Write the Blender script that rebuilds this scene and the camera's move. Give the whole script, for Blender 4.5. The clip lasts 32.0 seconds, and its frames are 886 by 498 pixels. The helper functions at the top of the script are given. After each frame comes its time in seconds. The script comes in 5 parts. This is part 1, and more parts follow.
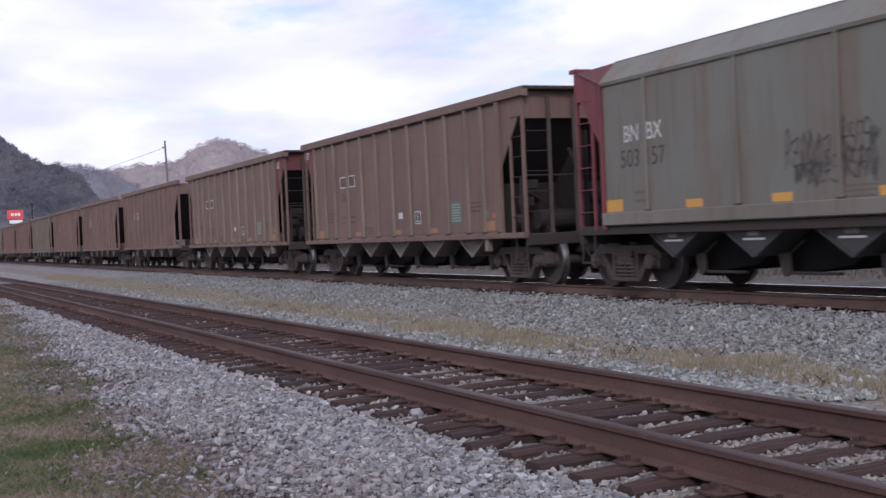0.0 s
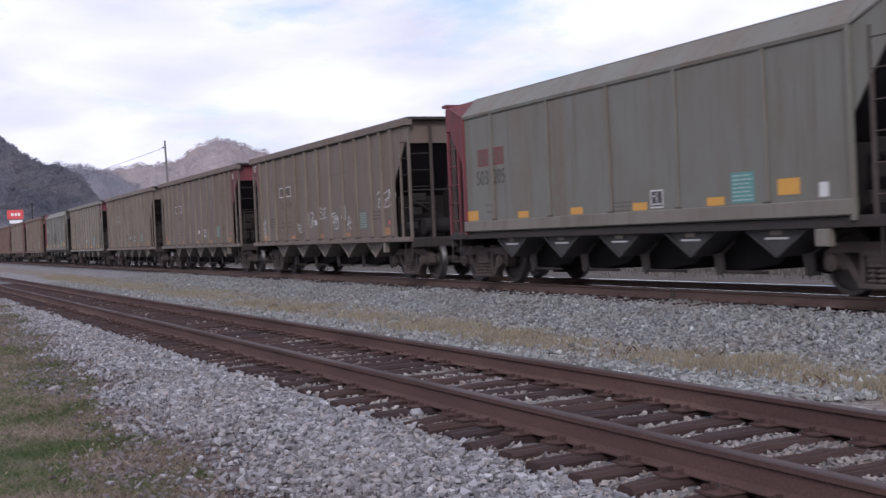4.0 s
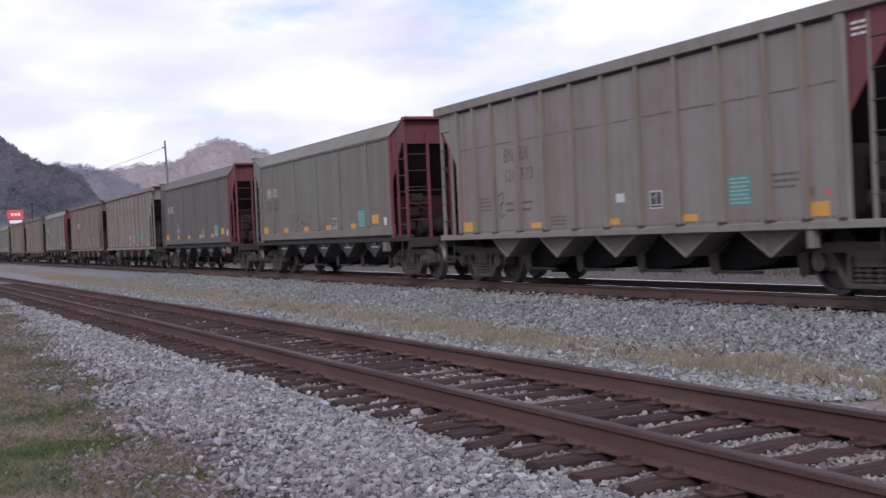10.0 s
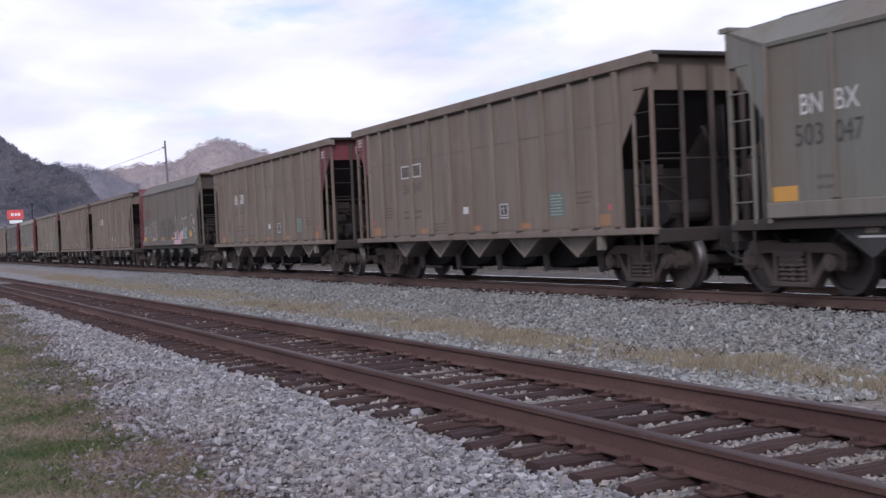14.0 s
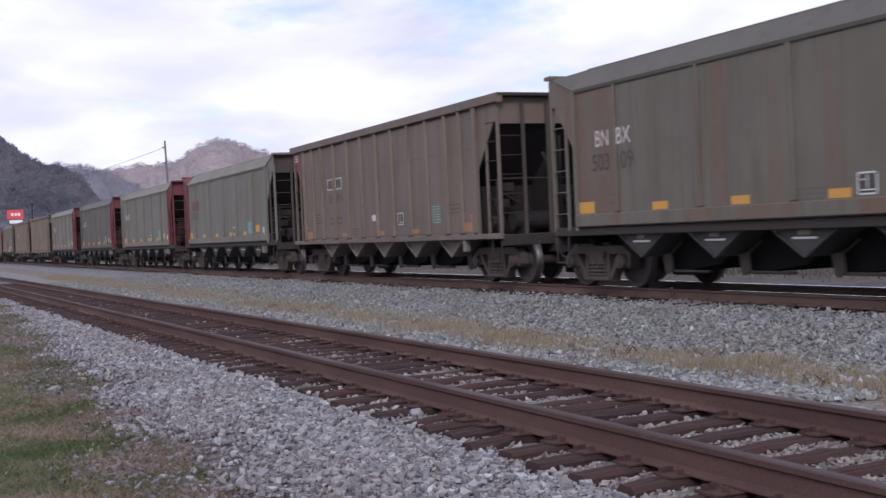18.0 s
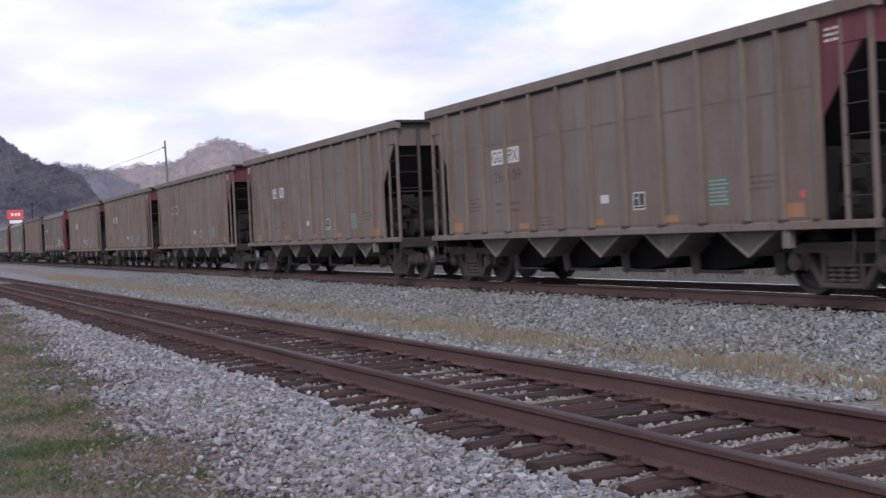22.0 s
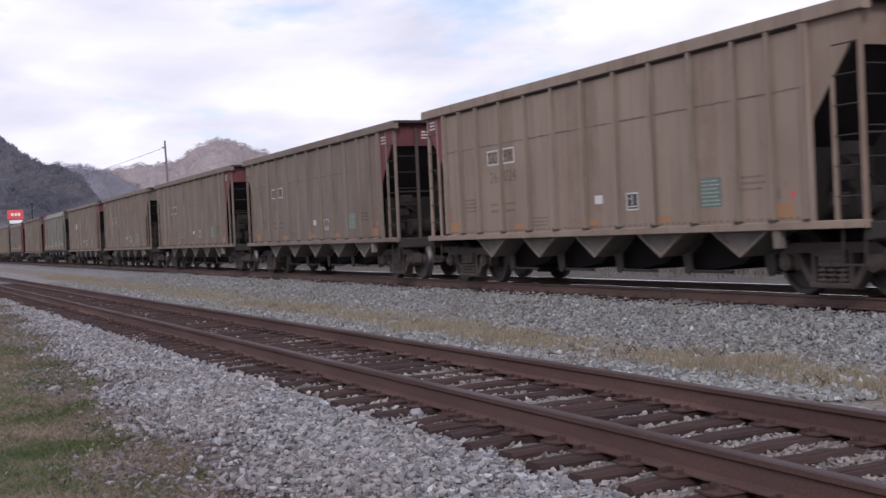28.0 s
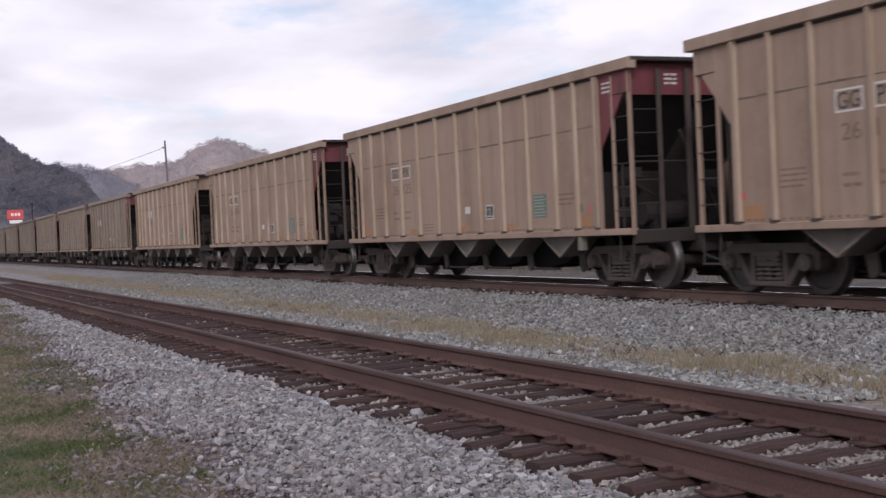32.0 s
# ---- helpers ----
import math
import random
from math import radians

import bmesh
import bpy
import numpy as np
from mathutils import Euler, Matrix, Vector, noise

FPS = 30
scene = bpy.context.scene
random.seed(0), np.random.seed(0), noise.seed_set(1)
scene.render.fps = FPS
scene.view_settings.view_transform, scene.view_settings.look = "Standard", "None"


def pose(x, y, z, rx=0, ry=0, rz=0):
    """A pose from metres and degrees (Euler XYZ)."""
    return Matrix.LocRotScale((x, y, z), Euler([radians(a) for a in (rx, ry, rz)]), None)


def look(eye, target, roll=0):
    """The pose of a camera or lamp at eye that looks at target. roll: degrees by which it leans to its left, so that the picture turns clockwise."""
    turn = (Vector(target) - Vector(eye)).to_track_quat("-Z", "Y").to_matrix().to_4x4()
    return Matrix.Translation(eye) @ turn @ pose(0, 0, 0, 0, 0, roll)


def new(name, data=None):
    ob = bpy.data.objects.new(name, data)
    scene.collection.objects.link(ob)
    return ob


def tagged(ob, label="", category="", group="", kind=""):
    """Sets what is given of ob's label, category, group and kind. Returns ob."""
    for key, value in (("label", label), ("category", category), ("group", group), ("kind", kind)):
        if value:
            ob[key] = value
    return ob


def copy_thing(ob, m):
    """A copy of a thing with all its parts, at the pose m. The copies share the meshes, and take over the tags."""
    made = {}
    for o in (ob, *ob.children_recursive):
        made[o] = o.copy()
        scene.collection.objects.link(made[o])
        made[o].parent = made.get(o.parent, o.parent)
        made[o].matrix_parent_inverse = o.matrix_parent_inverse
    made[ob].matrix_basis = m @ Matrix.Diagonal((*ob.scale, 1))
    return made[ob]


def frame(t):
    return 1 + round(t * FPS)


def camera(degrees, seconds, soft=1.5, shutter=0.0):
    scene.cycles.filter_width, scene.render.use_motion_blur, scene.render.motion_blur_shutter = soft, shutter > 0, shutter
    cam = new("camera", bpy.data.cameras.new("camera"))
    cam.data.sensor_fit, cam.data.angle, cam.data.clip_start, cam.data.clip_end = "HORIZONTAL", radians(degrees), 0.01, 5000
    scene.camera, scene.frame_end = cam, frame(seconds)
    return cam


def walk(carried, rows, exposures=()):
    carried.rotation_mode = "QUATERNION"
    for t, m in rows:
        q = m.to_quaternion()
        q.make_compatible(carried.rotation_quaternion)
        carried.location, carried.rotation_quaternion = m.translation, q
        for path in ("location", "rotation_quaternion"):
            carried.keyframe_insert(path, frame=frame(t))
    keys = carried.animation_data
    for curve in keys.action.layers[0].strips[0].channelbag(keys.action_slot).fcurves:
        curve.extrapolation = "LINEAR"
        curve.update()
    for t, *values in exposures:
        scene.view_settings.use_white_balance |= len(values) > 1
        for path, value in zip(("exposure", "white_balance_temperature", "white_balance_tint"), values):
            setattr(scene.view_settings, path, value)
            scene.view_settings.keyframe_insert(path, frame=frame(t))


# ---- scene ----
# The camera stands still beside a siding; the train runs along -x on the track behind it.
# z = 0 is the top of the running rails of the far track.
FOV = 39.44
EYE = Vector((0.0, 0.0, 1.139))
AIM = EYE + Vector((-0.91382, 0.40589, -0.01339)) * 50
cam = camera(FOV, 32.0, soft=1.5, shutter=0.12)
walk(cam, [(0, look(EYE, AIM, -2.565)), (32, look(EYE, AIM, -2.565))],
     exposures=[(0, 0.0, 5800, 18), (25, 0.0, 5800, 18), (28, -0.03, 6000, 18), (31, -0.10, 6200, 18), (32, -0.10, 6200, 18)])

SPEED = 21.624          # metres a second
PITCH = 16.18           # coupled length of a car
HALF = 7.235            # half length of a car's body
MAIN_Y = 12.99          # middle of the far track
SIDE_Y, SIDE_TILT = 4.92, 0.0115   # siding: y = SIDE_Y + SIDE_TILT * x
SIDE_Z = -0.11          # railhead of the siding
WHEEL_R = 0.483

# ---- light ----
SUN_ELEV, SUN_AZ = radians(30), radians(-30)   # azimuth of the sun, from +x anticlockwise
world = bpy.data.worlds.new("sky")
scene.world = world
world.use_nodes = True
wt = world.node_tree
wt.nodes.clear()


def wn(kind, **kw):
    n = wt.nodes.new(kind)
    for key, value in kw.items():
        n.inputs[key].default_value = value
    return n


def wl(a, b):
    wt.links.new(a, b)


w_out, w_bg = wn("ShaderNodeOutputWorld"), wn("ShaderNodeBackground")
w_sky = wn("ShaderNodeTexSky")
w_sky.sky_type, w_sky.sun_disc = "NISHITA", False
w_sky.sun_elevation, w_sky.sun_rotation = SUN_ELEV, math.pi / 2 - SUN_AZ
w_skyscale = wn("ShaderNodeVectorMath")
w_skyscale.operation = "SCALE"
w_skyscale.inputs["Scale"].default_value = 0.12
wl(w_sky.outputs[0], w_skyscale.inputs[0])
w_co, w_sep = wn("ShaderNodeTexCoord"), wn("ShaderNodeSeparateXYZ")
wl(w_co.outputs["Generated"], w_sep.inputs[0])
w_h = wn("ShaderNodeMath")
w_h.operation = "ADD"
w_h.inputs[1].default_value = 0.20
w_abs = wn("ShaderNodeMath")
w_abs.operation = "ABSOLUTE"
wl(w_sep.outputs[2], w_abs.inputs[0])
wl(w_abs.outputs[0], w_h.inputs[0])
w_div = wn("ShaderNodeVectorMath")
w_div.operation = "DIVIDE"
w_hh = wn("ShaderNodeCombineXYZ")
for i in range(3):
    wl(w_h.outputs[0], w_hh.inputs[i])
wl(w_co.outputs["Generated"], w_div.inputs[0])
wl(w_hh.outputs[0], w_div.inputs[1])
w_map = wn("ShaderNodeMapping")
w_map.inputs["Location"].default_value = (3.1, 1.7, 0)
w_map.inputs["Scale"].default_value = (1.05, 1.05, 0.0)
wl(w_div.outputs[0], w_map.inputs[0])
w_n1 = wn("ShaderNodeTexNoise", Scale=1.3, Detail=9.0, Roughness=0.55, Distortion=0.15)
w_n2 = wn("ShaderNodeTexNoise", Scale=2.0, Detail=6.0, Roughness=0.48, Distortion=0.25)
wl(w_map.outputs[0], w_n1.inputs[0])
wl(w_map.outputs[0], w_n2.inputs[0])
w_cover, w_shade = wn("ShaderNodeValToRGB"), wn("ShaderNodeValToRGB")
w_cover.color_ramp.elements[0].position, w_cover.color_ramp.elements[1].position = 0.31, 0.46
wl(w_n1.outputs[0], w_cover.inputs[0])
w_shade.color_ramp.elements[0].position, w_shade.color_ramp.elements[1].position = 0.36, 0.66
w_shade.color_ramp.elements[0].color, w_shade.color_ramp.elements[1].color = (1.07, 1.05, 1.075, 1), (0.80, 0.785, 0.83, 1)
wl(w_n2.outputs[0], w_shade.inputs[0])
w_mix = wn("ShaderNodeMix")
w_mix.data_type = "RGBA"
wl(w_cover.outputs[0], w_mix.inputs["Factor"])
wl(w_skyscale.outputs[0], w_mix.inputs["A"])
wl(w_shade.outputs[0], w_mix.inputs["B"])
wl(w_mix.outputs["Result"], w_bg.inputs[0])
w_bg.inputs[1].default_value = 1.0
wl(w_bg.outputs[0], w_out.inputs[0])

sun = new("sun", bpy.data.lights.new("sun", "SUN"))
sun.data.energy, sun.data.angle, sun.data.color = 1.5, radians(10), (1.0, 0.93, 0.84)
sun.matrix_world = look((math.cos(SUN_AZ) * math.cos(SUN_ELEV), math.sin(SUN_AZ) * math.cos(SUN_ELEV), math.sin(SUN_ELEV)), (0, 0, 0))


# ---- materials ----
def ramp(nt, fac, stops, interp="LINEAR"):
    n = nt.nodes.new("ShaderNodeValToRGB")
    n.color_ramp.interpolation = interp
    while len(n.color_ramp.elements) < len(stops):
        n.color_ramp.elements.new(0.5)
    for e, (pos, col) in zip(n.color_ramp.elements, stops):
        e.position = pos
        e.color = (*col, 1) if len(col) == 3 else col
    nt.links.new(fac, n.inputs[0])
    return n.outputs[0]


def noise_of(nt, scale, detail=4.0, rough=0.55, stretch=(1, 1, 1), coords="Object", own=False):
    co, mp, no = (nt.nodes.new("ShaderNode" + k) for k in ("TexCoord", "Mapping", "TexNoise"))
    mp.inputs["Scale"].default_value = stretch
    if own:
        # each object takes its own stretch of the pattern
        inf, mul = nt.nodes.new("ShaderNodeObjectInfo"), nt.nodes.new("ShaderNodeVectorMath")
        mul.operation = "MULTIPLY"
        mul.inputs[1].default_value = (61.0, 17.0, 43.0)
        nt.links.new(inf.outputs["Random"], mul.inputs[0])
        nt.links.new(mul.outputs[0], mp.inputs["Location"])
    no.inputs["Scale"].default_value, no.inputs["Detail"].default_value, no.inputs["Roughness"].default_value = scale, detail, rough
    nt.links.new(co.outputs[coords], mp.inputs[0])
    nt.links.new(mp.outputs[0], no.inputs[0])
    return no.outputs[0]


def mixed(nt, fac, a, b, mode="MIX"):
    n = nt.nodes.new("ShaderNodeMix")
    n.data_type, n.blend_type = "RGBA", mode
    for sock, value in (("Factor", fac), ("A", a), ("B", b)):
        if isinstance(value, bpy.types.NodeSocket):
            nt.links.new(value, n.inputs[sock])
        else:
            n.inputs[sock].default_value = value if sock == "Factor" else (*value, 1)
    return n.outputs["Result"]


def material(name, color=(0.5, 0.5, 0.5), rough=0.7, metal=0.0):
    m = bpy.data.materials.new(name)
    m.use_nodes = True
    nt = m.node_tree
    b = nt.nodes["Principled BSDF"]
    b.inputs["Base Color"].default_value = (*color, 1)
    b.inputs["Roughness"].default_value, b.inputs["Metallic"].default_value = rough, metal
    if rough >= 0.75:
        b.inputs["Specular IOR Level"].default_value = 0.2
    return m, nt, b


def bumped(nt, b, height, strength, distance=0.01):
    n = nt.nodes.new("ShaderNodeBump")
    n.inputs["Strength"].default_value, n.inputs["Distance"].default_value = strength, distance
    nt.links.new(height, n.inputs["Height"])
    nt.links.new(n.outputs[0], b.inputs["Normal"])


def weathered(name, col, dirt, wear=0.5, streak=0.5, rough=0.62, runs=0.0):
    """Old paint: blotches, run-down streaks, grain."""
    m, nt, b = material(name, col, rough)
    big = ramp(nt, noise_of(nt, 0.55, 5, 0.6, own=True), [(0.35, (0, 0, 0)), (0.7, (1, 1, 1))])
    c = mixed(nt, big, col, [v * (1 - min(wear * 0.65, 1)) + d * min(wear * 0.65, 1) for v, d in zip(col, dirt)])
    run = ramp(nt, noise_of(nt, 3.2, 4, 0.65, (1, 1, 0.10), own=True), [(0.50, (0, 0, 0)), (0.74, (streak * 1.25,) * 3)])
    c = mixed(nt, run, c, dirt)
    line = ramp(nt, noise_of(nt, 9, 2, 0.5, (1, 1, 0.03), own=True), [(0.62, (0, 0, 0)), (0.72, (streak * 0.8,) * 3)])
    c = mixed(nt, line, c, [d * 0.8 for d in dirt])
    spots = ramp(nt, noise_of(nt, 5.5, 7, 0.75, own=True), [(0.60, (0, 0, 0)), (0.70, (streak * 0.9,) * 3)])
    c = mixed(nt, spots, c, (0.5 * dirt[0] + min(0.07, dirt[0] * 0.7), 0.5 * dirt[1] + min(0.03, dirt[1] * 0.4), 0.5 * dirt[2] + min(0.016, dirt[2] * 0.25)))
    if runs:
        # broad rusty runs from top to bottom
        band = ramp(nt, noise_of(nt, 1.5, 2, 0.5, (1, 0.2, 0.02), own=True), [(0.52, (0, 0, 0)), (0.62, (runs,) * 3)])
        band = mixed(nt, ramp(nt, noise_of(nt, 2.5, 5, 0.7, own=True), [(0.35, (0.25, 0.25, 0.25)), (0.65, (1, 1, 1))]), (0, 0, 0), band)
        c = mixed(nt, band, c, (0.145, 0.088, 0.058))
    fine = noise_of(nt, 38, 3, 0.7)
    c = mixed(nt, ramp(nt, fine, [(0.3, (0.25, 0.25, 0.25)), (0.6, (0, 0, 0))]), c, [v * 0.55 for v in col])
    nt.links.new(c, b.inputs["Base Color"])
    nt.links.new(ramp(nt, fine, [(0.2, (rough - 0.1,) * 3), (0.8, (rough + 0.2,) * 3)]), b.inputs["Roughness"])
    bumped(nt, b, fine, 0.25, 0.004)
    return m


RUST = (0.11, 0.055, 0.035)
paints = {
    "brown": weathered("brown_paint", (0.197, 0.161, 0.131), (0.11, 0.08, 0.062), 0.8, 0.5, runs=0.6),
    "umber": weathered("umber_paint", (0.166, 0.134, 0.111), (0.10, 0.075, 0.062), 0.8, 0.5, runs=0.6),
    # tan and fawn: brown with full and partial sunlight put into the colour
    "tan": weathered("sunlit_brown_paint", (0.335, 0.246, 0.184), (0.205, 0.138, 0.10), 0.7, 0.45, runs=0.45),
    "fawn": weathered("part_sunlit_brown_paint", (0.29, 0.225, 0.176), (0.17, 0.122, 0.092), 0.75, 0.5, runs=0.5),
    "oxide": weathered("oxide_paint", (0.180, 0.112, 0.092), (0.10, 0.062, 0.052), 0.8, 0.5),
    "grey": weathered("pale_grey_paint", (0.232, 0.218, 0.194), (0.14, 0.112, 0.088), 0.7, 0.45, runs=0.35),
    "mud": weathered("mud_grey_paint", (0.150, 0.136, 0.112), (0.095, 0.074, 0.056), 0.8, 0.6, runs=1.0),
    "green": weathered("grey_green_paint", (0.168, 0.172, 0.149), (0.125, 0.095, 0.07), 0.7, 0.6, runs=0.45),
    "slate": weathered("slate_paint", (0.108, 0.101, 0.090), (0.075, 0.068, 0.06), 0.7, 0.45, runs=0.4),
    "red": weathered("red_end_paint", (0.180, 0.040, 0.050), (0.065, 0.026, 0.027), 1.2, 0.7),
}
m_sill = weathered("sill_paint", (0.195, 0.178, 0.15), (0.11, 0.085, 0.065), 0.8, 0.5)
# coloured darker to offset the sky light that the upturned slope catches
m_coaming = weathered("darkened_coaming", (0.098, 0.093, 0.078), (0.070, 0.060, 0.050), 0.9, 0.6)
m_pale = weathered("pale_edge_paint", (0.225, 0.192, 0.155), (0.13, 0.10, 0.075), 1.0, 0.9)
# rib sides towards the sun on the last cars, sunlight put into their colour
m_sunlit_flange = weathered("sunlit_rib_flange", (0.48, 0.395, 0.31), (0.27, 0.185, 0.13), 0.8, 0.8)
m_foot = weathered("black_rib_foot", (0.040, 0.032, 0.028), (0.06, 0.045, 0.036), 0.8, 0.4)
m_seam = weathered("grimy_seam", (0.145, 0.112, 0.093), (0.09, 0.068, 0.055), 0.8, 0.7)
m_under = weathered("grimy_steel", (0.045, 0.041, 0.039), (0.055, 0.042, 0.035), 0.9, 0.5, 0.75)
m_truck = weathered("dusty_cast_steel", (0.096, 0.078, 0.070), (0.050, 0.040, 0.036), 0.9, 0.4, 0.8)
m_hopper = weathered("hopper_paint", (0.145, 0.126, 0.108), (0.066, 0.055, 0.048), 0.9, 0.6)
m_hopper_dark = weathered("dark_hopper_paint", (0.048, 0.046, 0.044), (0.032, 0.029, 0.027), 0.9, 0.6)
# sheets inside the car ends, the shade of the recess put into their colour
m_cavity = weathered("darkened_recess_sheet", (0.032, 0.030, 0.032), (0.040, 0.035, 0.034), 0.9, 0.4, 0.85)
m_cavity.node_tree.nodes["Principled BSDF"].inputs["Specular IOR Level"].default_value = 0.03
# door colour lowered to black for the deep shade between the hoppers
m_shaded_door = weathered("shaded_black_door", (0.014, 0.013, 0.014), (0.022, 0.019, 0.018), 0.9, 0.4, 0.85)
m_shaded_door.node_tree.nodes["Principled BSDF"].inputs["Specular IOR Level"].default_value = 0.03
# bulkheads and brake gear, likewise coloured dark for the shade around them
m_bulk = weathered("darkened_rusty_steel", (0.036, 0.031, 0.031), (0.026, 0.022, 0.022), 0.9, 0.6, 0.8)
m_bulkred = weathered("darkened_red_bulkhead", (0.075, 0.026, 0.030), (0.030, 0.018, 0.019), 1.0, 0.7, 0.8)
m_tread, _nt, _b = material("polished_tread", (0.10, 0.095, 0.095), 0.45, 1.0)
m_wheel = weathered("wheel_steel", (0.052, 0.042, 0.038), (0.034, 0.028, 0.026), 0.8, 0.3, 0.7)
m_white = weathered("white_marking", (0.62, 0.62, 0.60), (0.35, 0.32, 0.28), 0.7, 0.3)
m_black = weathered("black_marking", (0.045, 0.043, 0.042), (0.08, 0.07, 0.06), 0.7, 0.3)
m_grime = weathered("faded_marking", (0.10, 0.085, 0.075), (0.14, 0.12, 0.10), 0.7, 0.3)
m_ghost = weathered("ghosted_marking", (0.06, 0.05, 0.045), (0.10, 0.085, 0.07), 0.7, 0.3)
m_ghost.node_tree.nodes["Principled BSDF"].inputs["Alpha"].default_value = 0.36
m_trace = weathered("faint_stencil_trace", (0.06, 0.05, 0.045), (0.10, 0.085, 0.07), 0.7, 0.3)
m_trace.node_tree.nodes["Principled BSDF"].inputs["Alpha"].default_value = 0.12
m_orange = weathered("faded_orange_reflector", (0.37, 0.185, 0.085), (0.22, 0.15, 0.10), 0.9, 0.3)
m_yellow = weathered("amber_reflector", (0.60, 0.315, 0.06), (0.42, 0.22, 0.07), 0.6, 0.2)
m_teal = weathered("teal_panel", (0.10, 0.26, 0.25), (0.10, 0.20, 0.19), 0.6, 0.3)
m_teal_old = weathered("faded_teal_panel", (0.118, 0.168, 0.142), (0.12, 0.14, 0.12), 0.8, 0.5)
m_tealbar_old = weathered("faded_teal_lines", (0.33, 0.37, 0.33), (0.22, 0.25, 0.22), 0.6, 0.3)
m_tealbar = weathered("pale_teal_lines", (0.36, 0.46, 0.43), (0.25, 0.32, 0.30), 0.6, 0.2)
m_redmark = weathered("dark_red_marking", (0.17, 0.050, 0.050), (0.12, 0.05, 0.048), 0.6, 0.3)
m_pink = weathered("pink_spray", (0.58, 0.39, 0.43), (0.36, 0.24, 0.25), 0.5, 0.2)
m_faint = weathered("faint_pink_spray", (0.25, 0.185, 0.175), (0.17, 0.14, 0.125), 0.8, 0.5)
m_faintred = weathered("faded_red_spray", (0.205, 0.142, 0.128), (0.18, 0.14, 0.125), 0.8, 0.5)
def thin_spray(m, scale, low, high, most):
    """Lets the paint below show through thin, uneven spray."""
    nt = m.node_tree
    nt.links.new(ramp(nt, noise_of(nt, scale, 5, 0.6, own=True), [(low, (0, 0, 0)), (high, (most,) * 3)]), nt.nodes["Principled BSDF"].inputs["Alpha"])


m_dot = weathered("red_dot_paint", (0.55, 0.10, 0.11), (0.4, 0.1, 0.1), 0.4, 0.2)
m_scuff = weathered("tan_scuff", (0.27, 0.235, 0.17), (0.19, 0.165, 0.125), 0.8, 0.5)
m_spray = weathered("white_spray", (0.50, 0.50, 0.49), (0.34, 0.32, 0.30), 0.6, 0.2)
m_darkspray = weathered("black_spray", (0.055, 0.053, 0.052), (0.09, 0.08, 0.07), 0.6, 0.2)
thin_spray(m_faint, 3.0, 0.40, 0.66, 0.6)
thin_spray(m_faintred, 3.0, 0.40, 0.66, 0.6)
thin_spray(m_scuff, 5.0, 0.36, 0.60, 0.85)
thin_spray(m_darkspray, 6.0, 0.30, 0.55, 0.75)

m_rail, nt, b = material("rusty_rail", RUST, 0.75)
c = ramp(nt, noise_of(nt, 1.2, 6, 0.65, (0.5, 2, 2)), [(0.3, (0.074, 0.042, 0.039)), (0.55, (0.110, 0.063, 0.056)), (0.75, (0.148, 0.092, 0.074))])
c = mixed(nt, ramp(nt, noise_of(nt, 60, 3, 0.7), [(0.4, (0.5, 0.5, 0.5)), (0.6, (0, 0, 0))]), c, (0.055, 0.034, 0.028))
nt.links.new(c, b.inputs["Base Color"])
bumped(nt, b, noise_of(nt, 60, 3, 0.7), 0.3, 0.003)
m_mainrail, nt, b = material("brown_main_rail", RUST, 0.8)
c = ramp(nt, noise_of(nt, 1.1, 6, 0.65, (0.4, 2, 2)), [(0.3, (0.092, 0.060, 0.052)), (0.55, (0.122, 0.080, 0.068)), (0.75, (0.155, 0.105, 0.09))])
nt.links.new(c, b.inputs["Base Color"])
bumped(nt, b, noise_of(nt, 60, 3, 0.7), 0.3, 0.003)
m_head, nt, b = material("dull_rail_head", (0.16, 0.12, 0.11), 0.8)
nt.links.new(ramp(nt, noise_of(nt, 1.5, 5, 0.6, (0.4, 3, 1)), [(0.35, (0.060, 0.044, 0.043)), (0.7, (0.112, 0.090, 0.092))]), b.inputs["Base Color"])
m_shine, nt, b = material("polished_rail_head", (0.82, 0.82, 0.83), 0.10, 1.0)
m_plate, nt, b = material("rusty_tie_plate", (0.15, 0.065, 0.05), 0.85)
nt.links.new(ramp(nt, noise_of(nt, 9, 5, 0.65), [(0.3, (0.046, 0.029, 0.027)), (0.55, (0.080, 0.046, 0.041)), (0.75, (0.125, 0.058, 0.050))]), b.inputs["Base Color"])
bumped(nt, b, noise_of(nt, 70, 3, 0.7), 0.4, 0.003)

m_tie, nt, b = material("weathered_tie_wood", (0.09, 0.065, 0.055), 0.9)
info = nt.nodes.new("ShaderNodeObjectInfo")
grain = noise_of(nt, 6, 6, 0.7, (8, 0.6, 8), own=True)
c = ramp(nt, grain, [(0.3, (0.024, 0.016, 0.017)), (0.55, (0.050, 0.034, 0.034)), (0.8, (0.092, 0.066, 0.064))])
c = mixed(nt, ramp(nt, info.outputs["Random"], [(0.0, (0, 0, 0)), (1.0, (0.6, 0.6, 0.6))]), c, (0.072, 0.042, 0.036))
nt.links.new(c, b.inputs["Base Color"])
bumped(nt, b, grain, 0.9, 0.016)

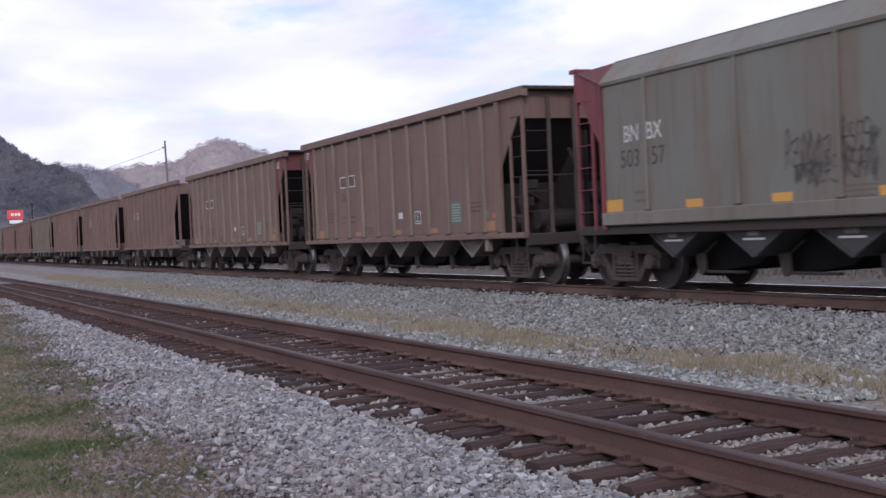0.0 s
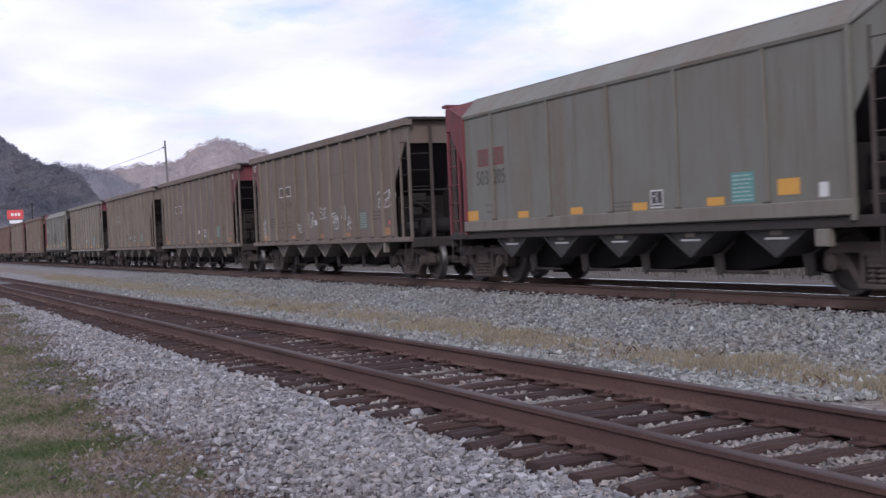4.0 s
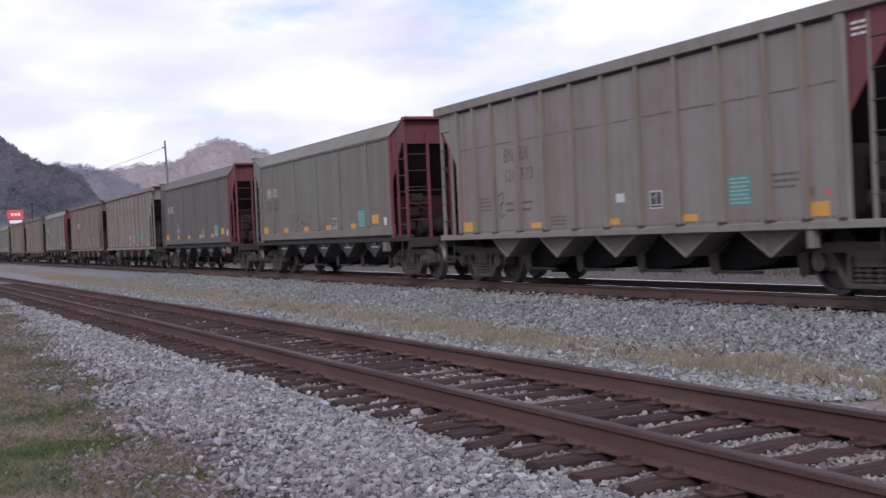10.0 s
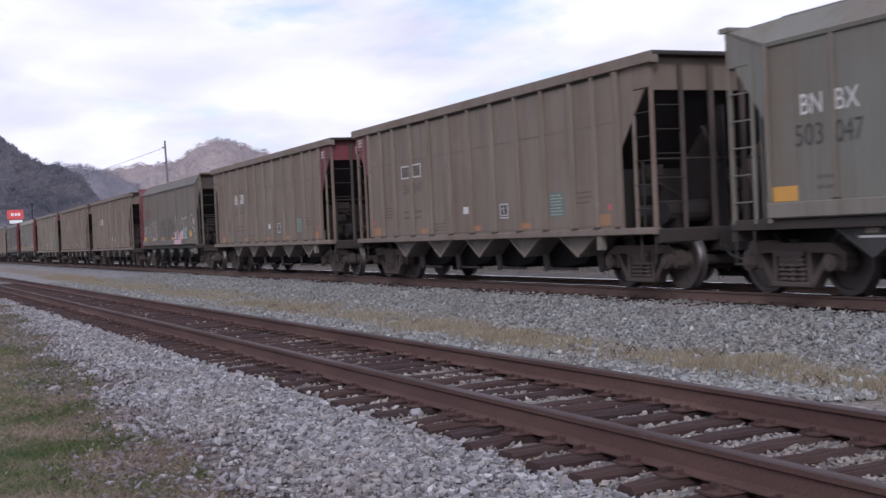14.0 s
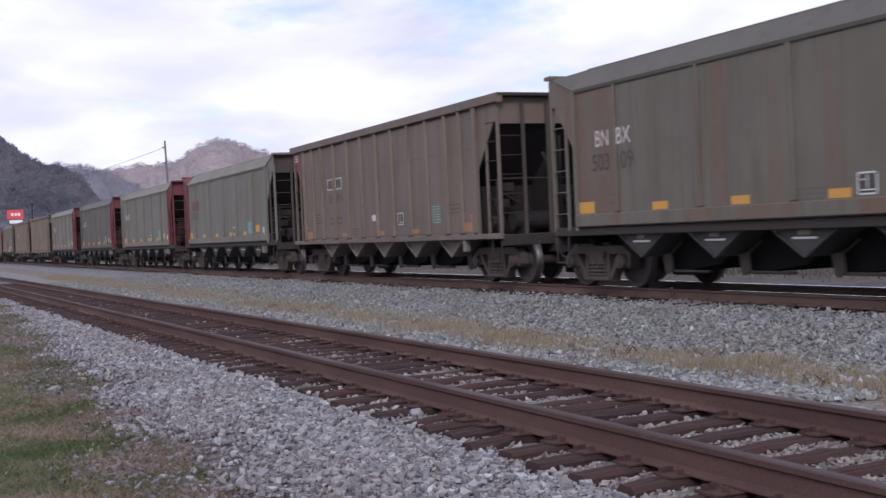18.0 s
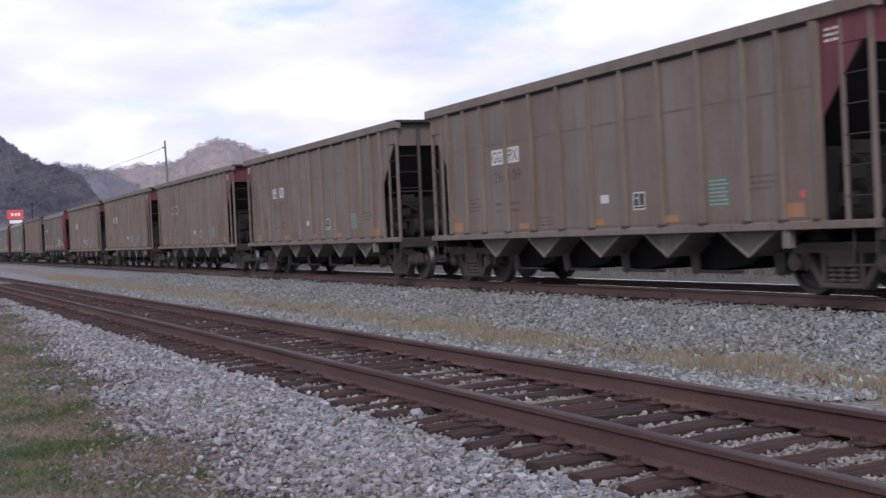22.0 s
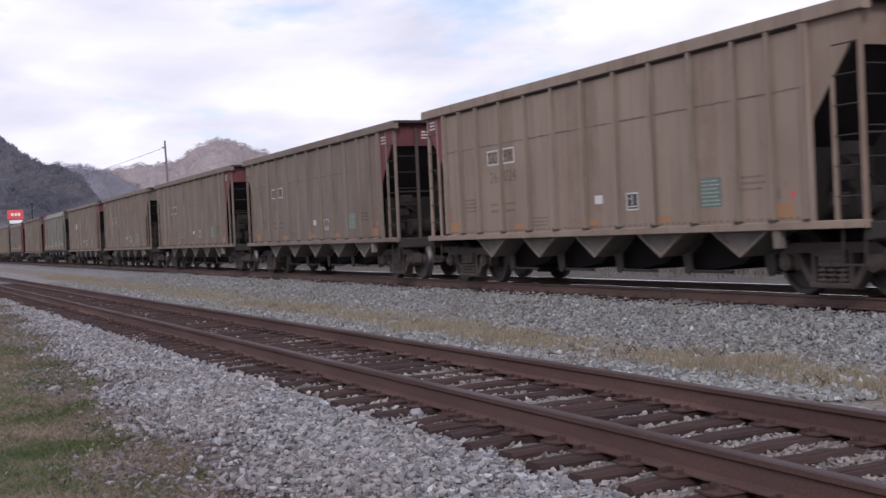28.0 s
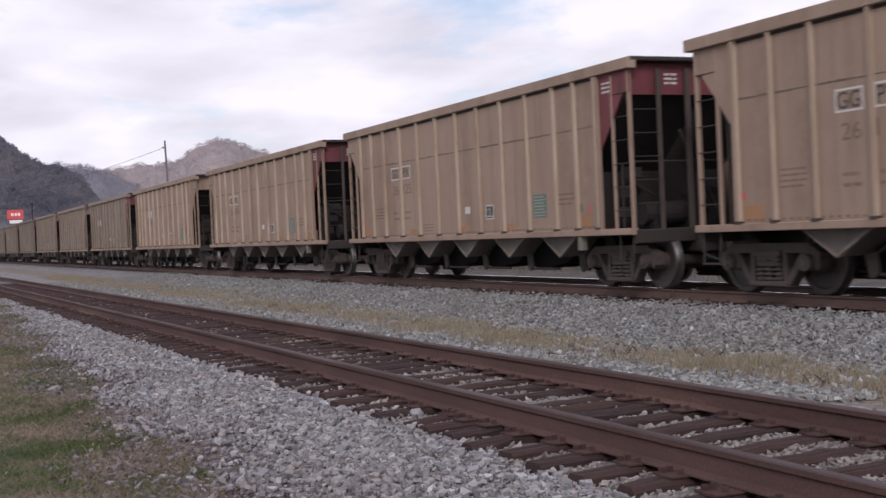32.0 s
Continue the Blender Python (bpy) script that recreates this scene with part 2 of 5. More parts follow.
def stone_material(name, tint, dust, dusty=0.45):
    """Crushed stone: every piece its own grey, with brown dust in patches."""
    m, nt, b = material(name, (0.3, 0.3, 0.3), 0.85)
    geo = nt.nodes.new("ShaderNodeNewGeometry")
    greys = [(0.0, (0.13, 0.128, 0.135)), (0.2, (0.21, 0.207, 0.215)), (0.45, (0.278, 0.274, 0.284)), (0.68, (0.345, 0.340, 0.345)), (0.82, (0.31, 0.272, 0.25)), (0.93, (0.37, 0.366, 0.37)), (1.0, (0.53, 0.52, 0.52))]
    c = ramp(nt, geo.outputs["Random Per Island"], [(p, tuple(v * t for v, t in zip(col, tint))) for p, col in greys])
    c = mixed(nt, ramp(nt, noise_of(nt, 0.7, 4, 0.6), [(0.45, (0, 0, 0)), (0.75, (dusty,) * 3)]), c, dust)
    c = mixed(nt, ramp(nt, noise_of(nt, 45, 3, 0.7), [(0.35, (0.35, 0.35, 0.35)), (0.6, (0, 0, 0))]), c, (0.12, 0.115, 0.115))
    nt.links.new(c, b.inputs["Base Color"])
    bumped(nt, b, noise_of(nt, 45, 3, 0.7), 0.3, 0.004)
    return m


m_stone = stone_material("ballast_stone", (1.07, 1.08, 1.11), (0.20, 0.155, 0.135))
m_stone_edge = stone_material("earthy_edge_stone", (0.72, 0.67, 0.69), (0.155, 0.115, 0.105), 0.85)
m_stone_crib = stone_material("dusty_crib_stone", (0.95, 0.90, 0.84), (0.17, 0.125, 0.105), 0.75)
m_stone_bed = stone_material("main_line_stone", (0.98, 1.03, 1.0), (0.19, 0.165, 0.14), 0.6)


def blades(name, stops):
    m, nt, b = material(name, (0.1, 0.1, 0.05), 0.9)
    g = nt.nodes.new("ShaderNodeNewGeometry")
    nt.links.new(ramp(nt, g.outputs["Random Per Island"], stops), b.inputs["Base Color"])
    return m


m_straw = blades("dry_straw", [(0.0, (0.175, 0.150, 0.108)), (0.5, (0.275, 0.236, 0.170)), (1.0, (0.385, 0.335, 0.245))])
m_litter = blades("dead_leaves", [(0.0, (0.06, 0.04, 0.033)), (0.6, (0.13, 0.085, 0.066)), (1.0, (0.20, 0.14, 0.105))])
m_turf, nt, b = material("tired_turf", (0.1, 0.1, 0.05), 0.9)
g = nt.nodes.new("ShaderNodeNewGeometry")
green = ramp(nt, g.outputs["Random Per Island"], [(0.0, (0.046, 0.068, 0.025)), (0.6, (0.088, 0.110, 0.046)), (1.0, (0.165, 0.15, 0.088))])
dry = ramp(nt, g.outputs["Random Per Island"], [(0.0, (0.10, 0.078, 0.062)), (0.6, (0.215, 0.170, 0.135)), (1.0, (0.34, 0.275, 0.215))])
nt.links.new(mixed(nt, ramp(nt, noise_of(nt, 1.1, 8, 0.7), [(0.44, (0, 0, 0)), (0.57, (1, 1, 1))]), green, dry), b.inputs["Base Color"])
m_lush = blades("fresh_grass", [(0.0, (0.035, 0.075, 0.015)), (1.0, (0.075, 0.13, 0.035))])
m_brush = blades("pale_dry_brush", [(0.0, (0.075, 0.068, 0.06)), (1.0, (0.155, 0.138, 0.12))])


def woods_of(name, scale, stops):
    """Bare woods: tones that drift from stand to stand; thin twigs let half of the light through."""
    m, nt, b = material(name, stops[1][1], 1.0)
    g, tr, mx = (nt.nodes.new("ShaderNode" + k) for k in ("NewGeometry", "BsdfTranslucent", "MixShader"))
    c = ramp(nt, noise_of(nt, scale, 6, 0.62), stops)
    c = mixed(nt, ramp(nt, g.outputs["Random Per Island"], [(0.0, (0, 0, 0)), (1.0, (0.2, 0.2, 0.2))]), c, [v * 0.7 for v in stops[1][1]])
    nt.links.new(c, b.inputs["Base Color"])
    nt.links.new(c, tr.inputs["Color"])
    mx.inputs[0].default_value = 0.5
    nt.links.new(b.outputs[0], mx.inputs[1])
    nt.links.new(tr.outputs[0], mx.inputs[2])
    nt.links.new(mx.outputs[0], nt.nodes["Material Output"].inputs["Surface"])
    return m


# haze is put into the twig colours: paler the further the hill
m_fartwigs = woods_of("far_hazed_twigs", 0.0075, [(0.36, (0.29, 0.265, 0.305)), (0.48, (0.37, 0.325, 0.345)), (0.56, (0.45, 0.38, 0.375)), (0.68, (0.60, 0.505, 0.47))])
m_midtwigs = woods_of("mid_hazed_twigs", 0.008, [(0.36, (0.22, 0.225, 0.28)), (0.5, (0.27, 0.265, 0.31)), (0.66, (0.33, 0.31, 0.335))])
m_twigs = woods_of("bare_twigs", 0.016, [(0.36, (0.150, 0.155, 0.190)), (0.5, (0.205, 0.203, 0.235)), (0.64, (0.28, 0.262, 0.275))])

# the ground: ballast, dry strip and turf by their place across the tracks
m_ground, nt, b = material("ground_cover", (0.2, 0.2, 0.2), 0.95)
co = nt.nodes.new("ShaderNodeTexCoord")
vor = nt.nodes.new("ShaderNodeTexVoronoi")
vor.inputs["Scale"].default_value = 19
nt.links.new(co.outputs["Object"], vor.inputs[0])
sepc = nt.nodes.new("ShaderNodeSeparateColor")
nt.links.new(vor.outputs["Color"], sepc.inputs[0])
stone_c = ramp(nt, sepc.outputs[0], [(0.0, (0.13, 0.128, 0.135)), (0.5, (0.29, 0.285, 0.295)), (0.85, (0.38, 0.365, 0.365)), (1.0, (0.52, 0.51, 0.51))])
stone_c = mixed(nt, ramp(nt, vor.outputs["Distance"], [(0.25, (0, 0, 0)), (0.6, (0.45, 0.45, 0.45))]), stone_c, (0.07, 0.062, 0.06))
soil_c = ramp(nt, noise_of(nt, 1.1, 8, 0.7), [(0.37, (0.036, 0.054, 0.019)), (0.46, (0.080, 0.086, 0.042)), (0.54, (0.145, 0.112, 0.085)), (0.68, (0.25, 0.195, 0.152))])
straw_c = ramp(nt, noise_of(nt, 7, 6, 0.7), [(0.3, (0.14, 0.112, 0.088)), (0.7, (0.26, 0.212, 0.16))])
sepp = nt.nodes.new("ShaderNodeSeparateXYZ")
nt.links.new(co.outputs["Object"], sepp.inputs[0])
wob = nt.nodes.new("ShaderNodeMath")
wob.operation = "MULTIPLY_ADD"
wob.inputs[1].default_value, wob.inputs[2].default_value = 1.3, -0.65
nt.links.new(noise_of(nt, 1.1, 6, 0.65), wob.inputs[0])
yw = nt.nodes.new("ShaderNodeMath")
yw.operation = "ADD"
# the turf reaches further towards the track away from the camera
reach = nt.nodes.new("ShaderNodeMapRange")
for key, value in (("From Min", -30.0), ("From Max", -7.0), ("To Min", -1.0), ("To Max", -0.10)):
    reach.inputs[key].default_value = value
nt.links.new(sepp.outputs[0], reach.inputs["Value"])
yr = nt.nodes.new("ShaderNodeMath")
yr.operation = "ADD"
nt.links.new(sepp.outputs[1], yr.inputs[0])
nt.links.new(reach.outputs[0], yr.inputs[1])
nt.links.new(yr.outputs[0], yw.inputs[0])
nt.links.new(wob.outputs[0], yw.inputs[1])
# y from -10 to 40 becomes 0 to 1
span = nt.nodes.new("ShaderNodeMapRange")
span.inputs["From Min"].default_value, span.inputs["From Max"].default_value = -10, 40
nt.links.new(yw.outputs[0], span.inputs["Value"])
fy = lambda y: (y + 10) / 50
dirt_c = ramp(nt, noise_of(nt, 6, 7, 0.75), [(0.3, (0.075, 0.062, 0.061)), (0.55, (0.135, 0.110, 0.106)), (0.75, (0.21, 0.175, 0.168))])
c = mixed(nt, ramp(nt, span.outputs[0], [(fy(1.95), (1, 1, 1)), (fy(2.7), (0, 0, 0))]), stone_c, dirt_c)
c = mixed(nt, ramp(nt, span.outputs[0], [(fy(1.25), (1, 1, 1)), (fy(1.75), (0, 0, 0))]), c, soil_c)
strip = ramp(nt, span.outputs[0], [(fy(6.7), (0, 0, 0)), (fy(7.2), (0.7, 0.7, 0.7)), (fy(8.4), (0.7, 0.7, 0.7)), (fy(8.9), (0, 0, 0))])
c = mixed(nt, strip, c, straw_c)
far_c = ramp(nt, noise_of(nt, 1.2, 7, 0.7), [(0.3, (0.055, 0.048, 0.043)), (0.55, (0.095, 0.083, 0.074)), (0.75, (0.15, 0.13, 0.11))])
c = mixed(nt, ramp(nt, span.outputs[0], [(fy(15.0), (0, 0, 0)), (fy(16.2), (1, 1, 1))]), c, far_c)
nt.links.new(c, b.inputs["Base Color"])
bumped(nt, b, vor.outputs["Distance"], 0.8, 0.03)


def wooded(name, a, bcol, cc):
    m, nt, b = material(name, a, 1.0)
    c = ramp(nt, noise_of(nt, 0.022, 9, 0.72), [(0.34, a), (0.5, bcol), (0.66, cc)])
    c = mixed(nt, ramp(nt, noise_of(nt, 0.35, 5, 0.7, (1, 1, 0.4)), [(0.4, (0.5, 0.5, 0.5)), (0.6, (0, 0, 0))]), c, [v * 0.7 for v in a])
    nt.links.new(c, b.inputs["Base Color"])
    bumped(nt, b, noise_of(nt, 0.12, 6, 0.7), 0.5, 2.0)
    return m


# the slopes carry the same haze in their colours, blue-tinted and paling with distance
m_hill_near = wooded("hazed_near_slope", (0.130, 0.134, 0.162), (0.175, 0.174, 0.202), (0.235, 0.222, 0.235))
m_hill_mid = wooded("hazed_wooded_spur", (0.17, 0.17, 0.205), (0.21, 0.205, 0.235), (0.27, 0.25, 0.265))
m_hill_far = wooded("hazed_far_slope", (0.25, 0.22, 0.23), (0.33, 0.285, 0.285), (0.43, 0.36, 0.33))
m_sign_red, nt, b = material("red_sign_face", (0.66, 0.085, 0.085), 0.4)
m_sign_white, nt, b = material("white_sign_face", (0.8, 0.8, 0.8), 0.4)
m_pole = weathered("weathered_pole_wood", (0.20, 0.185, 0.185), (0.13, 0.12, 0.12), 0.7, 0.6, 0.9)
m_wire, nt, b = material("black_wire", (0.03, 0.03, 0.03), 0.6)


# ---- mesh helpers ----
class Mesh:
    """Vertices and faces of one part."""

    def __init__(self):
        self.v, self.f = [], []

    def add(self, verts, faces):
        o = len(self.v)
        self.v += [tuple(p) for p in verts]
        self.f += [tuple(i + o for i in face) for face in faces]
        return self

    def box(self, x0, x1, y0, y1, z0, z1):
        v = [(x, y, z) for z in (z0, z1) for y in (y0, y1) for x in (x0, x1)]
        return self.add(v, [(0, 2, 3, 1), (4, 5, 7, 6), (0, 1, 5, 4), (2, 6, 7, 3), (0, 4, 6, 2), (1, 3, 7, 5)])

    def bar(self, x0, x1, y0, y1, z0, z1, e=0.01):
        """A box with its four long edges (along its longest side) worn off."""
        d = [x1 - x0, y1 - y0, z1 - z0]
        ax = d.index(max(d))
        lo, hi = (x0, y0, z0), (x1, y1, z1)
        p, q = [i for i in range(3) if i != ax]
        if ax == 1:
            p, q = q, p
        a0, a1, b0, b1 = lo[p], hi[p], lo[q], hi[q]
        ring = [(a0 + e, b0), (a1 - e, b0), (a1, b0 + e), (a1, b1 - e), (a1 - e, b1), (a0 + e, b1), (a0, b1 - e), (a0, b0 + e)]
        return self.loft([[self.at(ax, p, q, s, a, b) for a, b in ring] for s in (lo[ax], hi[ax])])

    @staticmethod
    def at(ax, p, q, s, a, b):
        r = [0, 0, 0]
        r[ax], r[p], r[q] = s, a, b
        return tuple(r)

    def loft(self, rings, closed=True):
        n = len(rings[0])
        v = [p for ring in rings for p in ring]
        f = [(i * n + j, i * n + (j + 1) % n, (i + 1) * n + (j + 1) % n, (i + 1) * n + j) for i in range(len(rings) - 1) for j in range(n)]
        if closed:
            f += [tuple(reversed(range(n))), tuple(range((len(rings) - 1) * n, len(rings) * n))]
        return self.add(v, f)

    def slab(self, pts, y0, y1):
        """A polygon in the x-z plane, from y0 to y1."""
        return self.loft([[(x, y0, z) for x, z in pts], [(x, y1, z) for x, z in pts]])

    def tube(self, a, b, r, n=8):
        a, b = Vector(a), Vector(b)
        d = (b - a).normalized()
        u = d.orthogonal().normalized()
        w = d.cross(u)
        ring = [u * math.cos(t) * r + w * math.sin(t) * r for t in (2 * math.pi * i / n for i in range(n))]
        return self.loft([[tuple(a + o) for o in ring], [tuple(b + o) for o in ring]])

    def lathe(self, prof, n=28):
        """Profile of (radius, y) turned about the y axis."""
        return self.loft([[(r * math.cos(t), y, r * math.sin(t)) for t in (2 * math.pi * i / n for i in range(n))] for r, y in prof])

    def data(self, name, *mats):
        me = bpy.data.meshes.new(name)
        me.from_pydata(self.v, [], self.f)
        for m in mats:
            me.materials.append(m)
        bm = bmesh.new()
        bm.from_mesh(me)
        bmesh.ops.recalc_face_normals(bm, faces=bm.faces)
        bm.to_mesh(me)
        bm.free()
        return me


def part(name, mesh, mat, parent, label="", m=None):
    """Links a Mesh (or mesh data) as one object under a thing or a part."""
    data = mesh.data(name, mat) if isinstance(mesh, Mesh) else mesh
    ob = new(name, data)
    ob.parent = parent
    if m is not None:
        ob.matrix_basis = m
    return tagged(ob, label)


def paint_of(ob, mat):
    ob.material_slots[0].link = "OBJECT"
    ob.material_slots[0].material = mat


TURN = Matrix.Rotation(math.pi, 4, "Z")


# ---- ground ----
rng = np.random.default_rng(7)


def siding_y(x):
    return SIDE_Y + SIDE_TILT * x


def ground_z(x, y):
    """Height of the ground: two low ballast beds, a shallow strip between, turf in front."""
    x, y = np.asarray(x, float), np.asarray(y, float)
    s = y - np.clip(siding_y(x), 3.0, 6.0)
    near = np.interp(s, [-7, -3.5, -2.6, -1.75, -1.3, -1.15, 1.15, 1.7, 2.3], [-0.47, -0.45, -0.435, -0.408, -0.395, -0.365, -0.354, -0.354, -0.42])
    far = np.interp(y, [8.4, 9.0, 11.0, 15.0, 16.6, 30, 120, 400, 900], [-0.42, -0.41, -0.245, -0.245, -0.55, -0.6, 0.6, 4, 9])
    z = np.where(y < 8.4, near, far)
    return z + 0.012 * np.sin(x * 1.7 + y * 2.3) * np.sin(y * 3.1 - x * 0.6)


def sheet(name, xs, ys, mat):
    X, Y = np.meshgrid(xs, ys)
    V = np.stack([X, Y, ground_z(X, Y)], -1).reshape(-1, 3)
    n = len(xs)
    F = [(j * n + i, j * n + i + 1, (j + 1) * n + i + 1, (j + 1) * n + i) for j in range(len(ys) - 1) for i in range(n - 1)]
    me = bpy.data.meshes.new(name)
    me.from_pydata(V.tolist(), [], F)
    me.materials.append(mat)
    me.polygons.foreach_set("use_smooth", [True] * len(F))
    return new(name, me)


gx = np.concatenate([[-4000, -2000, -1000, -500, -260, -160], np.arange(-120, -40, 2.0), np.arange(-40, 4, 0.4), [4, 8, 16, 40, 120, 500, 1500]])
gy = np.concatenate([[-900, -300, -80, -30, -12, -6], np.arange(-4, 17.2, 0.2), [18, 20, 24, 30, 60, 120, 250, 500, 900, 1800, 3500]])
tagged(sheet("ground", gx, gy, m_ground), "crushed grey ballast with worn turf and dry grass", "ground", kind="structure")


def raw_mesh(name, V, F, mat):
    """A mesh from arrays of vertices and triangles."""
    me = bpy.data.meshes.new(name)
    me.vertices.add(len(V))
    me.vertices.foreach_set("co", np.ascontiguousarray(V, dtype=np.float32).ravel())
    me.loops.add(F.size)
    me.loops.foreach_set("vertex_index", np.ascontiguousarray(F, dtype=np.int32).ravel())
    me.polygons.add(len(F))
    me.polygons.foreach_set("loop_start", np.arange(0, F.size, 3, dtype=np.int32))
    me.polygons.foreach_set("use_smooth", np.zeros(len(F), dtype=bool))
    me.materials.append(mat)
    me.update(calc_edges=True)
    me.validate()
    return me


g = (1 + 5 ** 0.5) / 2
ICO = np.array([(-1, g, 0), (1, g, 0), (-1, -g, 0), (1, -g, 0), (0, -1, g), (0, 1, g), (0, -1, -g), (0, 1, -g), (g, 0, -1), (g, 0, 1), (-g, 0, -1), (-g, 0, 1)]) / 1.9
ICO_F = np.array([(0, 11, 5), (0, 5, 1), (0, 1, 7), (0, 7, 10), (0, 10, 11), (1, 5, 9), (5, 11, 4), (11, 10, 2), (10, 7, 6), (7, 1, 8), (3, 9, 4), (3, 4, 2), (3, 2, 6), (3, 6, 8), (3, 8, 9), (4, 9, 5), (2, 4, 11), (6, 2, 10), (8, 6, 7), (9, 8, 1)])
CUBE = np.array([(x, y, z) for z in (-1, 1) for y in (-1, 1) for x in (-1, 1)]) * 0.72
CUBE_F = np.array([(0, 2, 3), (0, 3, 1), (4, 5, 7), (4, 7, 6), (0, 1, 5), (0, 5, 4), (2, 6, 7), (2, 7, 3), (0, 4, 6), (0, 6, 2), (1, 3, 7), (1, 7, 5)])


def stones(name, P, size, base, faces, label, mat):
    """Broken angular stones at the places P, lying more or less on their flat side, each its own island."""
    n = len(P)
    k = len(base)
    V = base[None] * (1 + rng.uniform(-0.38, 0.28, (n, k, 1))) + rng.uniform(-0.2, 0.2, (n, k, 3))
    V *= np.stack([rng.uniform(0.8, 1.4, n), rng.uniform(0.7, 1.15, n), rng.uniform(0.4, 0.9, n)], -1)[:, None]
    tilt, way, yaw = rng.normal(0, 0.42, n), rng.uniform(0, 2 * math.pi, n), rng.uniform(0, 2 * math.pi, n)
    c, z = np.cos(yaw)[:, None], V[..., 2].copy()
    x, y = V[..., 0] * c - V[..., 1] * np.sin(yaw)[:, None], V[..., 0] * np.sin(yaw)[:, None] + V[..., 1] * c
    z += np.sin(tilt)[:, None] * (x * np.cos(way)[:, None] + y * np.sin(way)[:, None])
    V = np.stack([x, y, z], -1) * size[:, None, None] + P[:, None]
    F = faces[None] + (np.arange(n) * k)[:, None, None]
    return tagged(new(name, raw_mesh(name, V.reshape(-1, 3), F.reshape(-1, 3), mat)), label, "ballast", kind="stuff")


def field(n, x0, x1, y0, y1, power=1.0):
    """Random places on the ground, denser towards x1."""
    x = x1 + (x0 - x1) * rng.random(n) ** power
    return x, rng.uniform(y0, y1, n)


# middles of the siding's ties: unevenly spaced, and all a little askew
TIE_SKEW = 4.0
TIES = [-5.95 + 0.465 * i for i in range(16, 0, -1)] + [-5.95, -6.41, -6.88, -7.33, -7.83, -8.27, -8.64, -9.03, -9.54, -10.02, -10.52, -11.12, -11.69, -12.22, -12.71, -13.2]
TIES += [-13.69 - 0.5 * i + 0.04 * math.sin(i * 2.3) for i in range(92)]


def under_tie(x, s):
    t = np.sort(np.array(TIES))
    x = x + math.tan(radians(TIE_SKEW)) * s
    i = np.clip(np.searchsorted(t, x), 1, len(t) - 1)
    return np.minimum(np.abs(x - t[i - 1]), np.abs(x - t[i])) < 0.10


# shoulder of the siding, towards the camera
x, y = field(85000, -42, -3.2, -3.75, -1.22, 1.6)
edge = 0.35 * np.sin(x * 0.9) + 0.25 * np.sin(x * 2.3 + 1) + rng.normal(0, 0.28, len(x))
keep = rng.random(len(x)) < np.clip((y + 3.0 - np.interp(x, [-37, -27, -20, -12, -8], [1.1, 0.6, 0.3, -0.02, -0.12]) + 0.4 * edge) / 0.8, 0, 1) ** 1.4
x, y = x[keep], y[keep] + siding_y(x[keep])
size = rng.lognormal(math.log(0.0160), 0.40, len(x))
stones("ballast_shoulder", np.stack([x, y, ground_z(x, y) + size * 0.3 + rng.uniform(0, 0.030, len(x))], -1), np.minimum(size, 0.034), CUBE, CUBE_F, "loose grey crushed stone beside the siding", m_stone)
# earthy fine stone where the turf begins
x, y = field(30000, -38, -4.5, -3.9, -1.7, 1.6)
mid = -2.95 + np.interp(x, [-37, -27, -20, -12, -8], [1.1, 0.6, 0.3, -0.02, -0.12]) + 0.2 * np.sin(x * 0.9) + 0.12 * np.sin(x * 2.3)
keep = rng.random(len(x)) < np.exp(-((y - mid) / 0.36) ** 2)
x, y = x[keep], y[keep] + siding_y(x[keep])
size = rng.lognormal(math.log(0.0125), 0.42, len(x))
stones("edge_gravel", np.stack([x, y, ground_z(x, y) + size * 0.4 + rng.uniform(0, 0.012, len(x))], -1), np.minimum(size, 0.03), CUBE, CUBE_F, "earthy fine stone along the turf edge", m_stone_edge)
# between the ties of the siding
x, y = field(56000, -50, -3.2, -1.32, 1.85, 1.7)
keep = ~under_tie(x, y) & (np.abs(np.abs(y) - 0.755) > 0.07)
x, y = x[keep], y[keep] + siding_y(x[keep])
size = rng.lognormal(math.log(0.0135), 0.36, len(x))
stones("ballast_crib", np.stack([x, y, ground_z(x, y) + size * 0.3 + rng.uniform(0, 0.018, len(x))], -1), np.minimum(size, 0.028), CUBE, CUBE_F, "grey stone between the ties of the siding", m_stone_crib)
# between the two tracks
x = -8 - 52 * rng.random(68000) ** 1.6
y = rng.uniform(6.4, 12.2, len(x))
keep = rng.random(len(x)) < np.where((y > 7.4) & (y < 8.5), 0.25, 1.0)
x, y = x[keep], y[keep]
size = rng.lognormal(math.log(0.0190), 0.38, len(x))
stones("ballast_bed", np.stack([x, y, ground_z(x, y) + size * 0.3 + rng.uniform(0, 0.036, len(x))], -1), np.minimum(size, 0.037), CUBE, CUBE_F, "pale grey stone bed between the two tracks", m_stone_bed)
